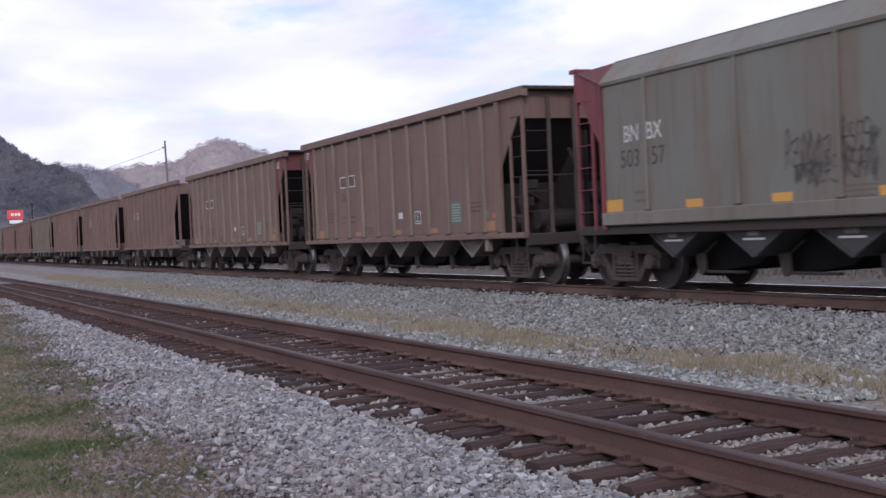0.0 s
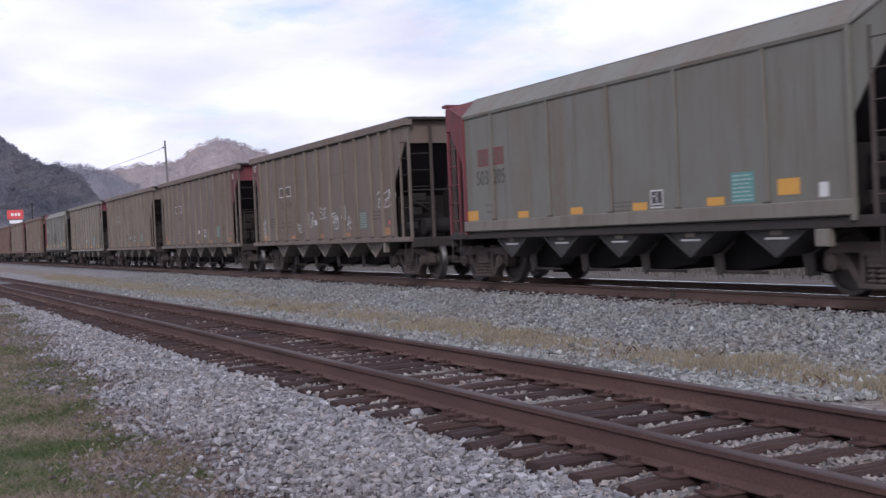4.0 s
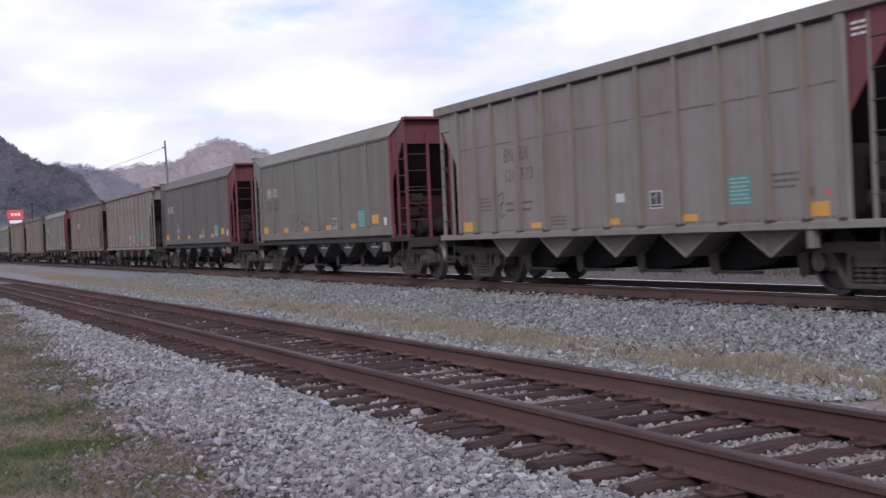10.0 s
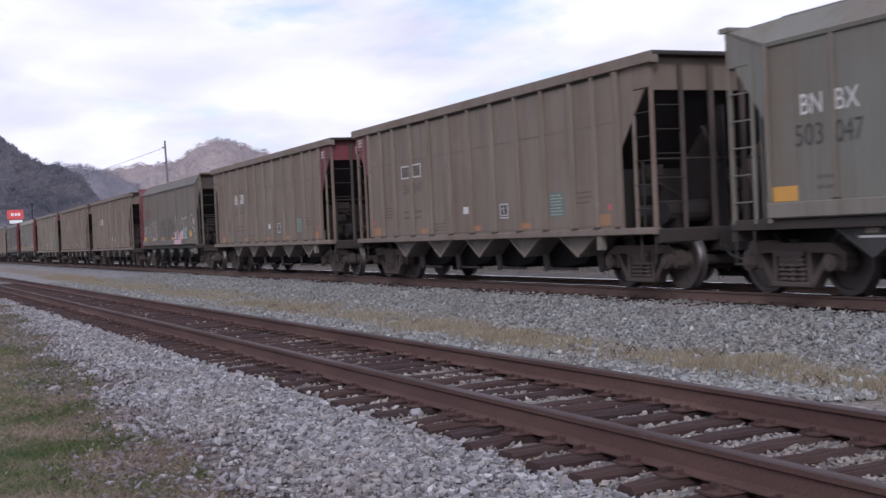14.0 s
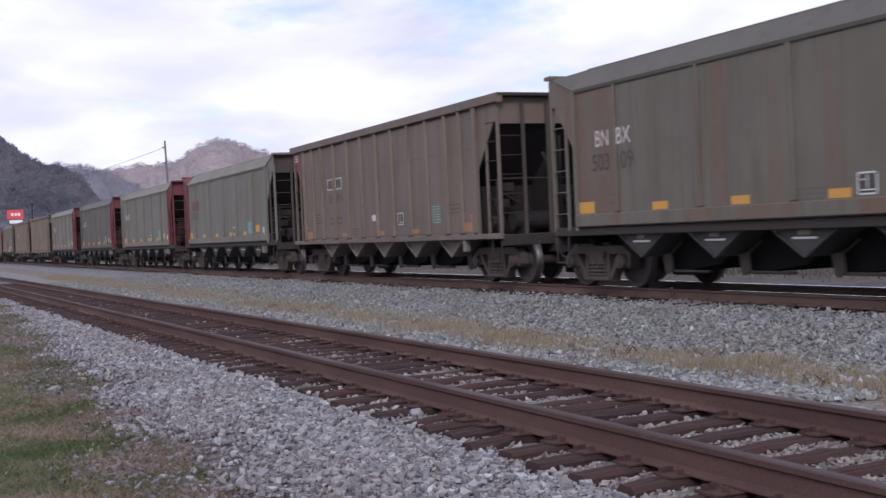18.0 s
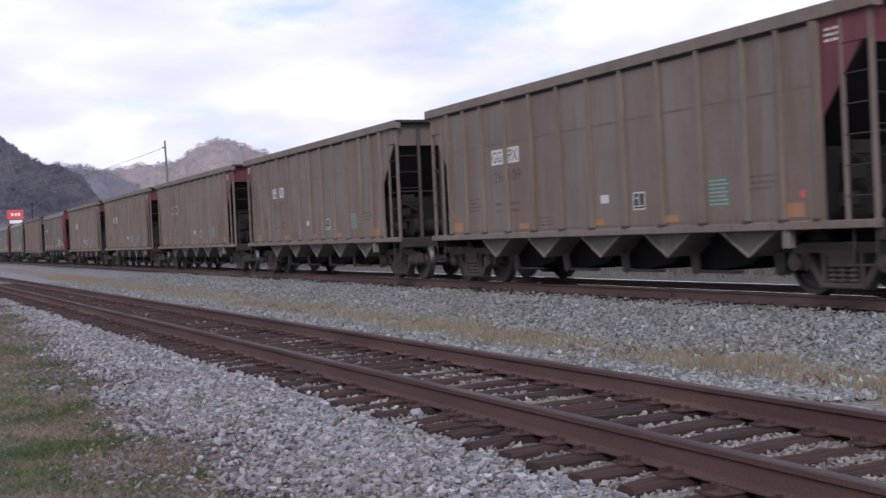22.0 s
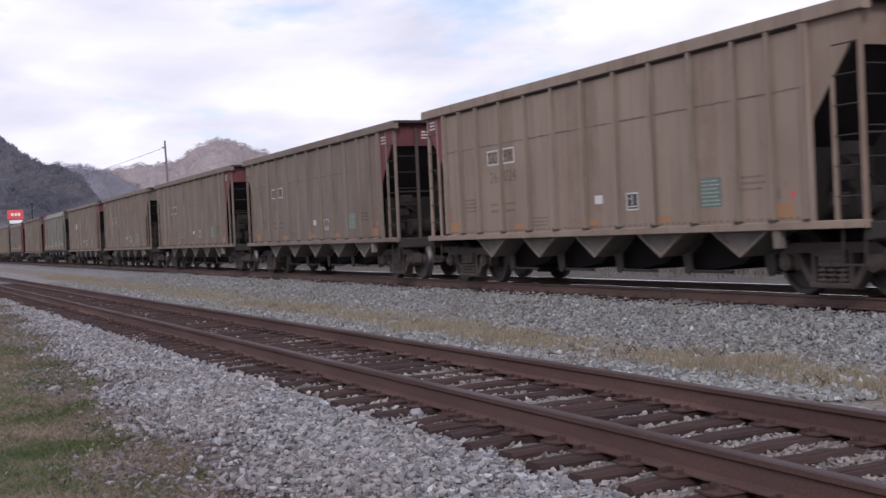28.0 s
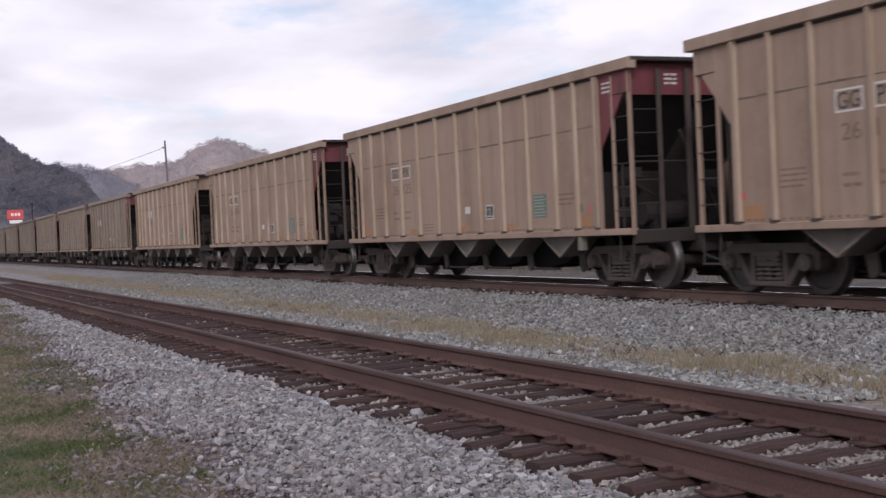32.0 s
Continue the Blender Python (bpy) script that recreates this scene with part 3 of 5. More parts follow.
# a few large pale stones on the turf edge
for sx, sy, r in [(-14.46, 1.58, 0.085), (-12.88, 2.47, 0.085), (-12.1, 2.44, 0.05), (-11.34, 1.97, 0.05), (-15.89, 2.22, 0.05), (-14.21, 1.98, 0.05), (-9.51, 2.24, 0.055), (-8.43, 1.25, 0.035), (-8.45, 1.6, 0.045), (-9.37, 3.85, 0.065), (-17.06, 2.75, 0.05)]:
    V = ICO * (1 + rng.uniform(-0.25, 0.25, (12, 1))) * [1.2, 0.9, 0.6] * r
    me = raw_mesh("stone", V, ICO_F, m_stone_crib if r > 0.08 else m_stone)
    st = tagged(new("stone", me), "loose pale stone lying at the ballast edge", "stone", "loose stones")
    st.location = (sx, sy, float(ground_z(sx, sy)) + r * 0.35)


def tufts(name, x, y, h, w, lean, mat, label, category):
    """Grass: one thin blade at each place."""
    n = len(x)
    a = rng.uniform(0, 2 * math.pi, n)
    z = ground_z(x, y) - 0.01
    d = np.stack([np.cos(a), np.sin(a), np.zeros(n)], -1)
    base = np.stack([x, y, z], -1)
    b = rng.uniform(0, 2 * math.pi, n)
    tip = base + np.stack([np.cos(b) * lean * h, np.sin(b) * lean * h, h], -1)
    mid = base * 0.45 + tip * 0.55 + np.stack([np.zeros(n), np.zeros(n), h * 0.12], -1)
    V = np.stack([base - d * w[:, None], base + d * w[:, None], mid + d * w[:, None] * 0.6, tip], 1).reshape(-1, 3)
    o = (np.arange(n) * 4)[:, None]
    F = np.concatenate([o + [0, 1, 2], o + [0, 2, 3]], 1).reshape(-1, 3)
    return tagged(new(name, raw_mesh(name, V, F, mat)), label, category, kind="stuff")


def clumps(n, per, x0, x1, y0, y1, spread, power=1.0):
    cx = x1 + (x0 - x1) * rng.random(n) ** power
    cy = rng.uniform(y0, y1, n)
    x = np.repeat(cx, per) + rng.normal(0, spread, n * per)
    return x, np.repeat(cy, per) + rng.normal(0, spread, n * per)


# straw strip between the tracks
x, y = clumps(3600, 42, -75, -7.5, 0, 1, 0.15, 1.5)
y = 7.55 + y * np.interp(x, [-30, -13], [1.5, 0.95])
keep = (np.sin(x * 0.63) + np.sin(x * 1.7 + 2) + rng.normal(0, 0.8, len(x))) > -0.75
x, y = x[keep], y[keep] + 0.12 * np.sin(x[keep] * 0.5)
tufts("dry_grass", x, y, rng.uniform(0.04, 0.165, len(x)) * (0.75 + 0.25 * np.sin(x * 1.3) * np.sin(x * 3.7)), np.full(len(x), 0.0024), rng.uniform(0.05, 0.5, len(x)), m_straw, "dry straw-coloured grass strip between the tracks", "grass")
# brown weeds and wind-blown leaves in the strip
x, y = clumps(13, 30, -30, -8.5, 7.7, 8.6, 0.09, 1.2)
tufts("withered_weeds", x, y, rng.uniform(0.03, 0.15, len(x)), rng.uniform(0.003, 0.01, len(x)), rng.uniform(0.3, 1.2, len(x)), m_litter, "withered brown weeds in the dry strip", "weeds")


def turf_edge(x):
    return np.interp(x, [-37, -27, -20, -12.5, -8, -5], [2.8, 2.35, 2.07, 1.76, 1.62, 1.58])


# turf at the camera's side
x = -6.0 - 34 * rng.random(110000) ** 1.5
y = turf_edge(x) + 0.12 - 0.14 * np.sin(x * 0.9) - rng.exponential(0.8, len(x))
tufts("turf", x, y, rng.uniform(0.015, 0.055, len(x)), rng.uniform(0.0016, 0.0035, len(x)), rng.uniform(0.3, 1.6, len(x)), m_turf, "short worn turf, green and brown", "grass")
x, y = clumps(90, 90, -24, -7, 0.1, 1.45, 0.16, 1.4)
tufts("green_tufts", x, y, rng.uniform(0.015, 0.05, len(x)), np.full(len(x), 0.0025), rng.uniform(0.3, 1.2, len(x)), m_lush, "patches of fresh green grass in worn turf", "grass")
x, y = clumps(170, 60, -34, -6, -1.2, 0.35, 0.15, 1.4)
y += turf_edge(x)
tufts("dead_grass", x, y, rng.uniform(0.012, 0.05, len(x)), np.full(len(x), 0.0025), rng.uniform(0.5, 1.8, len(x)), m_straw, "dead grass at the edge of the ballast", "grass")
x, y = clumps(3, 40, -7.12, -6.98, 3.55, 3.68, 0.04)
tufts("dry_tuft", x, y, rng.uniform(0.02, 0.07, len(x)), np.full(len(x), 0.0016), rng.uniform(0.3, 1.2, len(x)), m_straw, "dry tuft of grass beside the tie ends", "grass")
# dead leaves where turf and ballast meet
x = -6.0 - 24 * rng.random(7000) ** 1.5
y = turf_edge(x) + 0.25 + rng.normal(0, 0.40, len(x))
for cx, cy in ((-15.91, 2.12), (-14.22, 2.03), (-12.21, 2.14), (-10.84, 2.25), (-10.29, 1.65), (-11.07, 1.89), (-8.16, 1.92), (-9.18, 1.96)):
    x, y = np.append(x, cx + rng.normal(0, 0.10, 90)), np.append(y, cy + rng.normal(0, 0.07, 90))
tufts("leaf_litter", x, y, rng.uniform(0.012, 0.035, len(x)), rng.uniform(0.006, 0.016, len(x)), rng.uniform(0.8, 2.4, len(x)), m_litter, "brown leaf litter along the ballast edge", "litter")
# brush beyond the far track
x = rng.uniform(-130, 6, 30000)
y = 26 + rng.normal(0, 1.6, len(x))
tufts("brush", x, y, rng.uniform(0.08, 0.32, len(x)) * (0.7 + 0.4 * np.sin(x * 0.35)), np.full(len(x), 0.02), rng.uniform(0.1, 0.6, len(x)), m_brush, "dull dry brush beyond the far track", "brush")

# ---- tracks ----
def rail_profile(h=0.18):
    half = [(0.070, 0.0), (0.070, 0.010), (0.013, 0.032), (0.009, h - 0.055), (0.034, h - 0.040), (0.037, h - 0.010)]
    return half + [(-a, b) for a, b in reversed(half)]


def rail(parent, x0, x1, y, ztop, label, name="rail", mat=None):
    pr = rail_profile()
    body = Mesh().loft([[(x, y + a, ztop - 0.18 + b) for a, b in pr] for x in np.linspace(x0, x1, 24)])
    ob = part(name, body, mat or m_rail, parent, label)
    return ob


def rail_head(parent, x0, x1, y, ztop, mat, label):
    ring = [(-0.037, -0.010), (0.037, -0.010), (0.030, -0.001), (0.016, 0.003), (-0.016, 0.003), (-0.030, -0.001)]
    return part("rail_head", Mesh().loft([[(x, y + a, ztop + b) for a, b in ring] for x in np.linspace(x0, x1, 24)]), mat, parent, label)


siding = tagged(new("siding_track"), "rusty siding track on dark wooden ties", "railway track", kind="structure")
siding.matrix_basis = Matrix.Translation((0, SIDE_Y, SIDE_Z)) @ Matrix.Rotation(math.atan(SIDE_TILT), 4, "Z")
for s in (-0.755, 0.755):
    r = rail(siding, -240, 30, s, -0.003, "rusty brown steel rail")
    rail_head(r, -240, 30, s, -0.002, m_head, "dull worn running surface")
tie_meshes = []
for i in range(7):
    m = Mesh()
    L, w, n = 1.24 + rng.uniform(-0.04, 0.05), 0.104 + rng.uniform(-0.010, 0.008), 17
    rings = []
    for s in np.linspace(-L, L, n):
        end = max(0.0, abs(s) - L + 0.10) / 0.10
        a, b, t = w + rng.uniform(-0.014, 0.006) - 0.006 * end, rng.uniform(-0.010, 0.010), -rng.uniform(0, 0.014) - 0.008 * end
        c, split = 0.024 + 0.006 * end + rng.uniform(-0.008, 0.008), rng.uniform(-0.03, 0.03)
        rings.append([(-a + b, s, -0.17), (a + b, s, -0.17), (a + b, s, t - c), (a + b - c, s, t), (split + 0.012, s, t - rng.uniform(0, 0.004)), (split, s, t - rng.uniform(0.004, 0.018)), (split - 0.012, s, t), (-a + b + c, s, t), (-a + b, s, t - c)])
    tie_meshes.append(m.loft(rings).data("tie", m_tie))
pm = Mesh().bar(-0.095, 0.095, -0.19, 0.19, 0.0, 0.016, 0.004)
for a, c in ((-0.055, 0.10), (0.055, 0.10), (-0.055, -0.10), (0.055, -0.10), (0.05, 0.155), (-0.05, -0.155)):
    pm.box(a - 0.011, a + 0.011, c - 0.017, c + 0.017, 0.012, 0.045)
pm = pm.data("tie_plate", m_plate)
for i, xt in enumerate(TIES):
    t = part("tie", tie_meshes[int(rng.integers(7))], None, siding, m=pose(xt, rng.normal(0.01, 0.03), -0.188 + rng.normal(0, 0.006), 0, rng.normal(0, 0.6), TIE_SKEW + rng.normal(0, 0.9)))
    if i < 75:
        for s in (-0.755, 0.755):
            part("tie_plate", pm, None, t, m=pose(rng.normal(0, 0.006), s, -0.004, 0, 0, -TIE_SKEW + rng.normal(0, 1.0)))

main = tagged(new("main_track"), "main line track with polished rail heads", "railway track", kind="structure")
main.location = (0, MAIN_Y, 0)
for s in (-0.755, 0.755):
    r = rail(main, -900, 760, s, -0.003, "rust-brown steel rail", mat=m_mainrail)
    rail_head(r, -900, 760, s, -0.002, m_shine, "polished running surface")
wj = Mesh().bar(-17.90, -17.80, -0.80, -0.71, -0.165, -0.02, 0.01)
part("rail_weld", wj, m_truck, main, "dark weld on the rail")
for i in range(105):
    part("tie", tie_meshes[int(rng.integers(7))], None, main, m=pose(-2 - i * 0.54, rng.normal(0, 0.03), -0.19, 0, 0, rng.normal(0, 0.5)))
anchor = Mesh().box(-0.02, 0.02, -0.09, 0.09, -0.185, -0.15).data("rail_anchor", m_rail)
for i in range(70):
    part("rail_anchor", anchor, None, main, m=pose(-6 - i * 0.54, -0.755, 0))


# ---- distance ----
def ridge(name, mat, dist, depth, prof, label, rough, trees):
    """A hill: the rise of its wooded skyline is given by bearing (degrees from -x); trees: their height."""
    az = np.array([p[0] for p in prof])
    el = np.array([p[1] for p in prof])
    fine = np.arange(2, 20, 0.12)
    A = np.unique(np.concatenate([np.linspace(az[0], az[-1], 60), fine[(fine > az[0]) & (fine < az[-1])]]))
    E = np.interp(A, az, el)
    rows, u = [], np.concatenate([np.linspace(0, 1, 26), [1.15, 1.4]])
    for t in u:
        d = dist - depth * (1 - t)
        top = E * dist - 1.02 * trees + EYE.z
        z = top * (np.sin(min(t, 1) * math.pi / 2) ** 1.25 if t <= 1 else 1 - (t - 1) * 1.6)
        wave = rough * (np.sin(A * 2.1 + t * 7) + np.sin(A * 5.3 - t * 11) * 0.6 + np.sin(A * 9.1 + t * 17) * 0.4) * (t if t < 0.95 else 0.0)
        rows.append(np.stack([-np.cos(np.radians(A)) * d, np.sin(np.radians(A)) * d, np.maximum(z + wave, -1.0)], -1))
    V = np.concatenate(rows)
    n = len(A)
    F = [(j * n + i, j * n + i + 1, (j + 1) * n + i + 1, (j + 1) * n + i) for j in range(len(u) - 1) for i in range(n - 1)]
    me = bpy.data.meshes.new(name)
    me.from_pydata(V.tolist(), [], F)
    me.materials.append(mat)
    me.polygons.foreach_set("use_smooth", [True] * len(F))
    tagged(new(name, me), label, "hill", kind="structure")
    return V.reshape(len(u), n, 3)


def bare_woods(name, G, count, height, k, label, first, mat):
    """Leafless trees on a hill: a bare trunk under a loose rounded crown of twig clusters."""
    j = rng.integers(first, 25, count)
    i = rng.integers(0, G.shape[1] - 1, count)
    a, b = rng.random(count)[:, None], rng.random(count)[:, None]
    P = (G[j, i] * (1 - a) + G[j, i + 1] * a) * (1 - b) + (G[j + 1, i] * (1 - a) + G[j + 1, i + 1] * a) * b
    H = height * rng.uniform(0.55, 1.15, count)
    d = rng.normal(size=(count, k, 3))
    d /= np.linalg.norm(d, axis=2)[..., None]
    d *= rng.uniform(0.25, 1.0, (count, k, 1)) ** 0.5
    mid = P[:, None] + (d * [0.44, 0.44, 0.36] + [0, 0, 0.62]) * H[:, None, None]
    V = mid[:, :, None] + rng.normal(0, 0.07, (count, k, 3, 3)) * H[:, None, None, None]
    foot = P[:, None] + np.array([(-0.018, 0, -0.1), (0.018, 0, -0.1), (0, 0, 0.8)]) * H[:, None, None]
    V = np.concatenate([V.reshape(count, -1, 3), foot], 1).reshape(-1, 3)
    return tagged(new(name, raw_mesh(name, V, np.arange(len(V)).reshape(-1, 3), mat)), label, "woods", kind="stuff")


FAR = [(-14, 0.05), (-6, 0.055), (2, 0.055), (6.65, 0.0600), (7.73, 0.0608), (8.58, 0.0606), (9.18, 0.0597), (9.92, 0.0602), (10.92, 0.0632), (11.67, 0.0655), (12.43, 0.0685), (13.08, 0.0750), (13.67, 0.0799), (14.31, 0.0818),
       (14.74, 0.0795), (15.11, 0.0738), (15.48, 0.0708), (15.86, 0.069), (16.5, 0.063), (18.3, 0.050), (24, 0.036), (36, 0.03), (60, 0.028), (90, 0.03)]
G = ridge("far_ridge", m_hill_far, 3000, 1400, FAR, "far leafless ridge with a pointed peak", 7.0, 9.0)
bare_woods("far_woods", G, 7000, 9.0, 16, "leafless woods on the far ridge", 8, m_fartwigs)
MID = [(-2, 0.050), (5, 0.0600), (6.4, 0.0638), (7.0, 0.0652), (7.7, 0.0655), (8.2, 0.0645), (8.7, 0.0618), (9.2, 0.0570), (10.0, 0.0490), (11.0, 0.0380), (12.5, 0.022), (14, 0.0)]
G = ridge("middle_ridge", m_hill_mid, 2100, 700, MID, "haze-tinted wooded spur between the two hills", 4.0, 9.0)
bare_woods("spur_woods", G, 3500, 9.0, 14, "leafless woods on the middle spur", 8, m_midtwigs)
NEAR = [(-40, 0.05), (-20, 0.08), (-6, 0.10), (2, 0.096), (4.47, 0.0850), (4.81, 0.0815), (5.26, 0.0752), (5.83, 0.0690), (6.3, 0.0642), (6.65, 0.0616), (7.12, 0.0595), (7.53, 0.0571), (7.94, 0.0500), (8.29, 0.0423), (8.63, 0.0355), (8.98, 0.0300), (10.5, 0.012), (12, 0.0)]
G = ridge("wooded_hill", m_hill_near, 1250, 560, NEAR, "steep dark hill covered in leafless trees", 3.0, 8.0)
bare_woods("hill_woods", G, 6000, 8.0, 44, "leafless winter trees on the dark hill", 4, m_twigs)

# red roadside sign beyond the train
SD = 260.0


def bearing(deg, d, z):
    return Vector((-math.cos(radians(deg)) * d, math.sin(radians(deg)) * d, z))


sign = tagged(new("roadside_sign"), "tall red sign with white lettering bars over a white panel", "sign")
sign.matrix_basis = Matrix.Translation(bearing(4.95, SD, -0.6)) @ Matrix.Rotation(radians(90 - 4.95 - 4), 4, "Z")
part("pole", Mesh().tube((-0.9, 0, 0), (-0.9, 0, 8.2), 0.16, 10), m_under, sign)
part("pole", Mesh().tube((0.9, 0, 0), (0.9, 0, 8.2), 0.16, 10), m_under, sign)
face = part("red_panel", Mesh().bar(-1.52, 1.52, -0.2, 0.2, 8.15, 10.0, 0.05), m_sign_red, sign, "red sign box")
for a, wd, c, hh in ((-0.55, 0.5, 9.1, 0.55), (0.12, 0.42, 9.1, 0.55), (0.7, 0.42, 9.1, 0.55)):
    part("lettering_bar", Mesh().box(a - wd / 2, a + wd / 2, -0.225, -0.205, c - hh / 2, c + hh / 2), m_sign_white, face)
part("white_panel", Mesh().bar(-1.15, 1.25, -0.18, 0.18, 7.3, 8.0, 0.05), m_sign_white, sign, "white lower panel")

# leaning utility pole and its wire
PD = 190.0
foot, head = bearing(11.62, PD, -0.5), bearing(11.50, PD, EYE.z + 0.0822 * PD)
pole = tagged(new("utility_pole"), "leaning weathered wooden utility pole", "utility pole")
pole.location = foot
part("shaft", Mesh().loft([[tuple((head - foot) * t + Vector((math.cos(q), math.sin(q), 0)) * (0.20 - 0.06 * t)) for q in np.linspace(0, 2 * math.pi, 9)[:-1]] for t in (0, 0.5, 1)]), m_pole, pole)
ins = head - foot
part("insulator", Mesh().tube(tuple(ins - Vector((0, 0, 1.1))), tuple(ins - Vector((0.3, 0.3, 1.0))), 0.09, 6), m_wire, pole)
a, bnd = head - Vector((0, 0, 1.0)), bearing(3.2, 330, EYE.z + 0.040 * 330)
pts = [a.lerp(bnd, t) - Vector((0, 0, 5.0 * t * (1 - t))) for t in np.linspace(0, 1, 15)]
wm = Mesh()
for p, q in zip(pts, pts[1:]):
    wm.tube(p - foot, q - foot, 0.032, 5)
part("wire", wm, m_wire, pole, "sagging dark cable")
lamp_post = tagged(new("lamp_post"), "distant tall grey lamp post", "lamp post")
lamp_post.location = bearing(5.66, 300, -0.5)
part("shaft", Mesh().tube((0, 0, 0), (0, 0, 12.4), 0.13, 8), m_under, lamp_post)
part("lamp_head", Mesh().bar(-0.7, 0.7, -0.25, 0.25, 12.3, 12.6, 0.05), m_under, lamp_post)


# ---- train ----
SHEET = 1.53     # half width to the side sheets
RIBS = [0.0, 1.1, -1.1, 2.2, -2.2, 3.3, -3.3, 4.4, -4.4, 5.19, -5.26, 5.92, -6.07]
REAR, REAR_SIDE = 7.02, 6.0      # ends of a ribbed car behind its middle
FRONT, FRONT_SIDE = 7.13, 6.13   # and ahead of it
BOGIES = {"R": (-6.05, 5.80), "S": (-6.1, 5.92)}
HOPPERS = (-4.2, -2.1, 0.0, 2.1, 4.2)


def wheelset_mesh():
    m = Mesh()
    for s in (-1, 1):
        prof = [(0.09, 0.66), (0.13, 0.67), (0.15, 0.71), (0.36, 0.705), (0.40, 0.685), (0.505, 0.685), (0.512, 0.70), (0.488, 0.722), (0.483, 0.735), (0.478, 0.825), (0.41, 0.825), (0.385, 0.775), (0.17, 0.745), (0.14, 0.83), (0.11, 0.84), (0.09, 0.84)]
        m.lathe([(r, s * y) for r, y in prof])
    m.lathe([(0.09, -1.05), (0.09, 1.05)], 14)
    # holes of the plate, seen as shallow bosses
    for s in (-1, 1):
        for q in range(3):
            a = q * 2.094
            p = Vector((math.cos(a) * 0.27, s * 0.752, math.sin(a) * 0.27))
            m.tube(p, p + Vector((0, s * 0.012, 0)), 0.035, 8)
    me = m.data("wheelset", m_wheel, m_tread)
    for p in me.polygons:
        c = p.center
        r = math.hypot(c.x, c.z)
        p.material_index = 1 if r > 0.47 and 0.72 < abs(c.y) < 0.822 else 0
        p.use_smooth = r > 0.47
    return me


def side_frame_mesh():
    """A cast side frame: top chord, pedestals, sloping legs and the spring window."""
    m = Mesh()
    y0, y1 = -0.085, 0.085
    m.slab([(-1.12, 0.62), (-0.85, 0.76), (0.85, 0.76), (1.12, 0.62), (1.12, 0.53), (0.72, 0.615), (-0.72, 0.615), (-1.12, 0.53)], y0, y1)
    for s in (-1, 1):
        m.slab([(s * x, z) for x, z in [(0.72, 0.61), (1.12, 0.525), (1.12, 0.42), (1.04, 0.35), (1.0, 0.44), (0.78, 0.44), (0.74, 0.35), (0.67, 0.42)]], y0 - 0.012, y1 + 0.012)
        m.slab([(s * x, z) for x, z in [(0.80, 0.54), (0.70, 0.61), (0.42, 0.25), (0.34, 0.14), (0.45, 0.14)]], y0 - 0.004, y1 + 0.004)
        m.slab([(s * x, z) for x, z in [(0.335, 0.20), (0.425, 0.20), (0.41, 0.62), (0.33, 0.62)]], y0 - 0.016, y1 + 0.016)
        m.tube((s * 0.89, y0 - 0.11, 0.483), (s * 0.89, y1, 0.483), 0.125, 16)
        m.tube((s * 0.89, y0 - 0.14, 0.483), (s * 0.89, y0 - 0.10, 0.483), 0.075, 10)
    m.bar(-0.42, 0.42, y0 - 0.05, y1 + 0.05, 0.115, 0.20, 0.02)
    m.bar(-0.29, 0.29, y0 - 0.05, y1 + 0.05, 0.565, 0.66, 0.02)
    return m.data("side_frame", m_truck)


def spring_mesh():
    m = Mesh()
    for x, y in ((-0.20, -0.055), (0.0, -0.07), (0.20, -0.055), (-0.10, 0.06), (0.10, 0.06)):
        for i in range(5):
            z = 0.215 + i * 0.069
            m.add([(x + 0.092 * math.cos(t) * k, y + 0.092 * math.sin(t) * k, z + h) for k, h in ((0.92, 0), (1, 0.02), (0.92, 0.04), (0.6, 0.02)) for t in (2 * math.pi * j / 12 for j in range(12))],
                  [(a * 12 + j, a * 12 + (j + 1) % 12, ((a + 1) % 4) * 12 + (j + 1) % 12, ((a + 1) % 4) * 12 + j) for a in range(4) for j in range(12)])
        m.tube((x, y, 0.2), (x, y, 0.57), 0.05, 8)
    return m.data("spring_nest", m_truck)


WHEELSET, SIDE_FRAME, SPRINGS = wheelset_mesh(), side_frame_mesh(), spring_mesh()


def add_bogie(car, x):
    m = Mesh().bar(-0.24, 0.24, -1.12, 1.12, 0.42, 0.66, 0.03)
    m.tube((0, 0, 0.6), (0, 0, 0.88), 0.28, 16)
    for s in (-1, 1):
        m.bar(s * 0.50 - 0.05, s * 0.50 + 0.05, -0.8, 0.8, 0.30, 0.42, 0.015)
    bg = part("bogie", m, m_truck, car, "dusty cast-steel two-axle bogie", m=pose(x, 0, 0))
    for s in (-1, 1):
        part("side_frame", SIDE_FRAME, None, bg, m=pose(0, s * 0.99, 0, 0, 0, 0 if s < 0 else 180))
        part("spring_nest", SPRINGS, None, bg, m=pose(0, s * 0.99, 0, 0, 0, 0 if s < 0 else 180))
        part("wheelset", WHEELSET, None, bg, "steel wheels with polished treads on an axle", m=pose(s * 0.89, 0, WHEEL_R))
    return bg


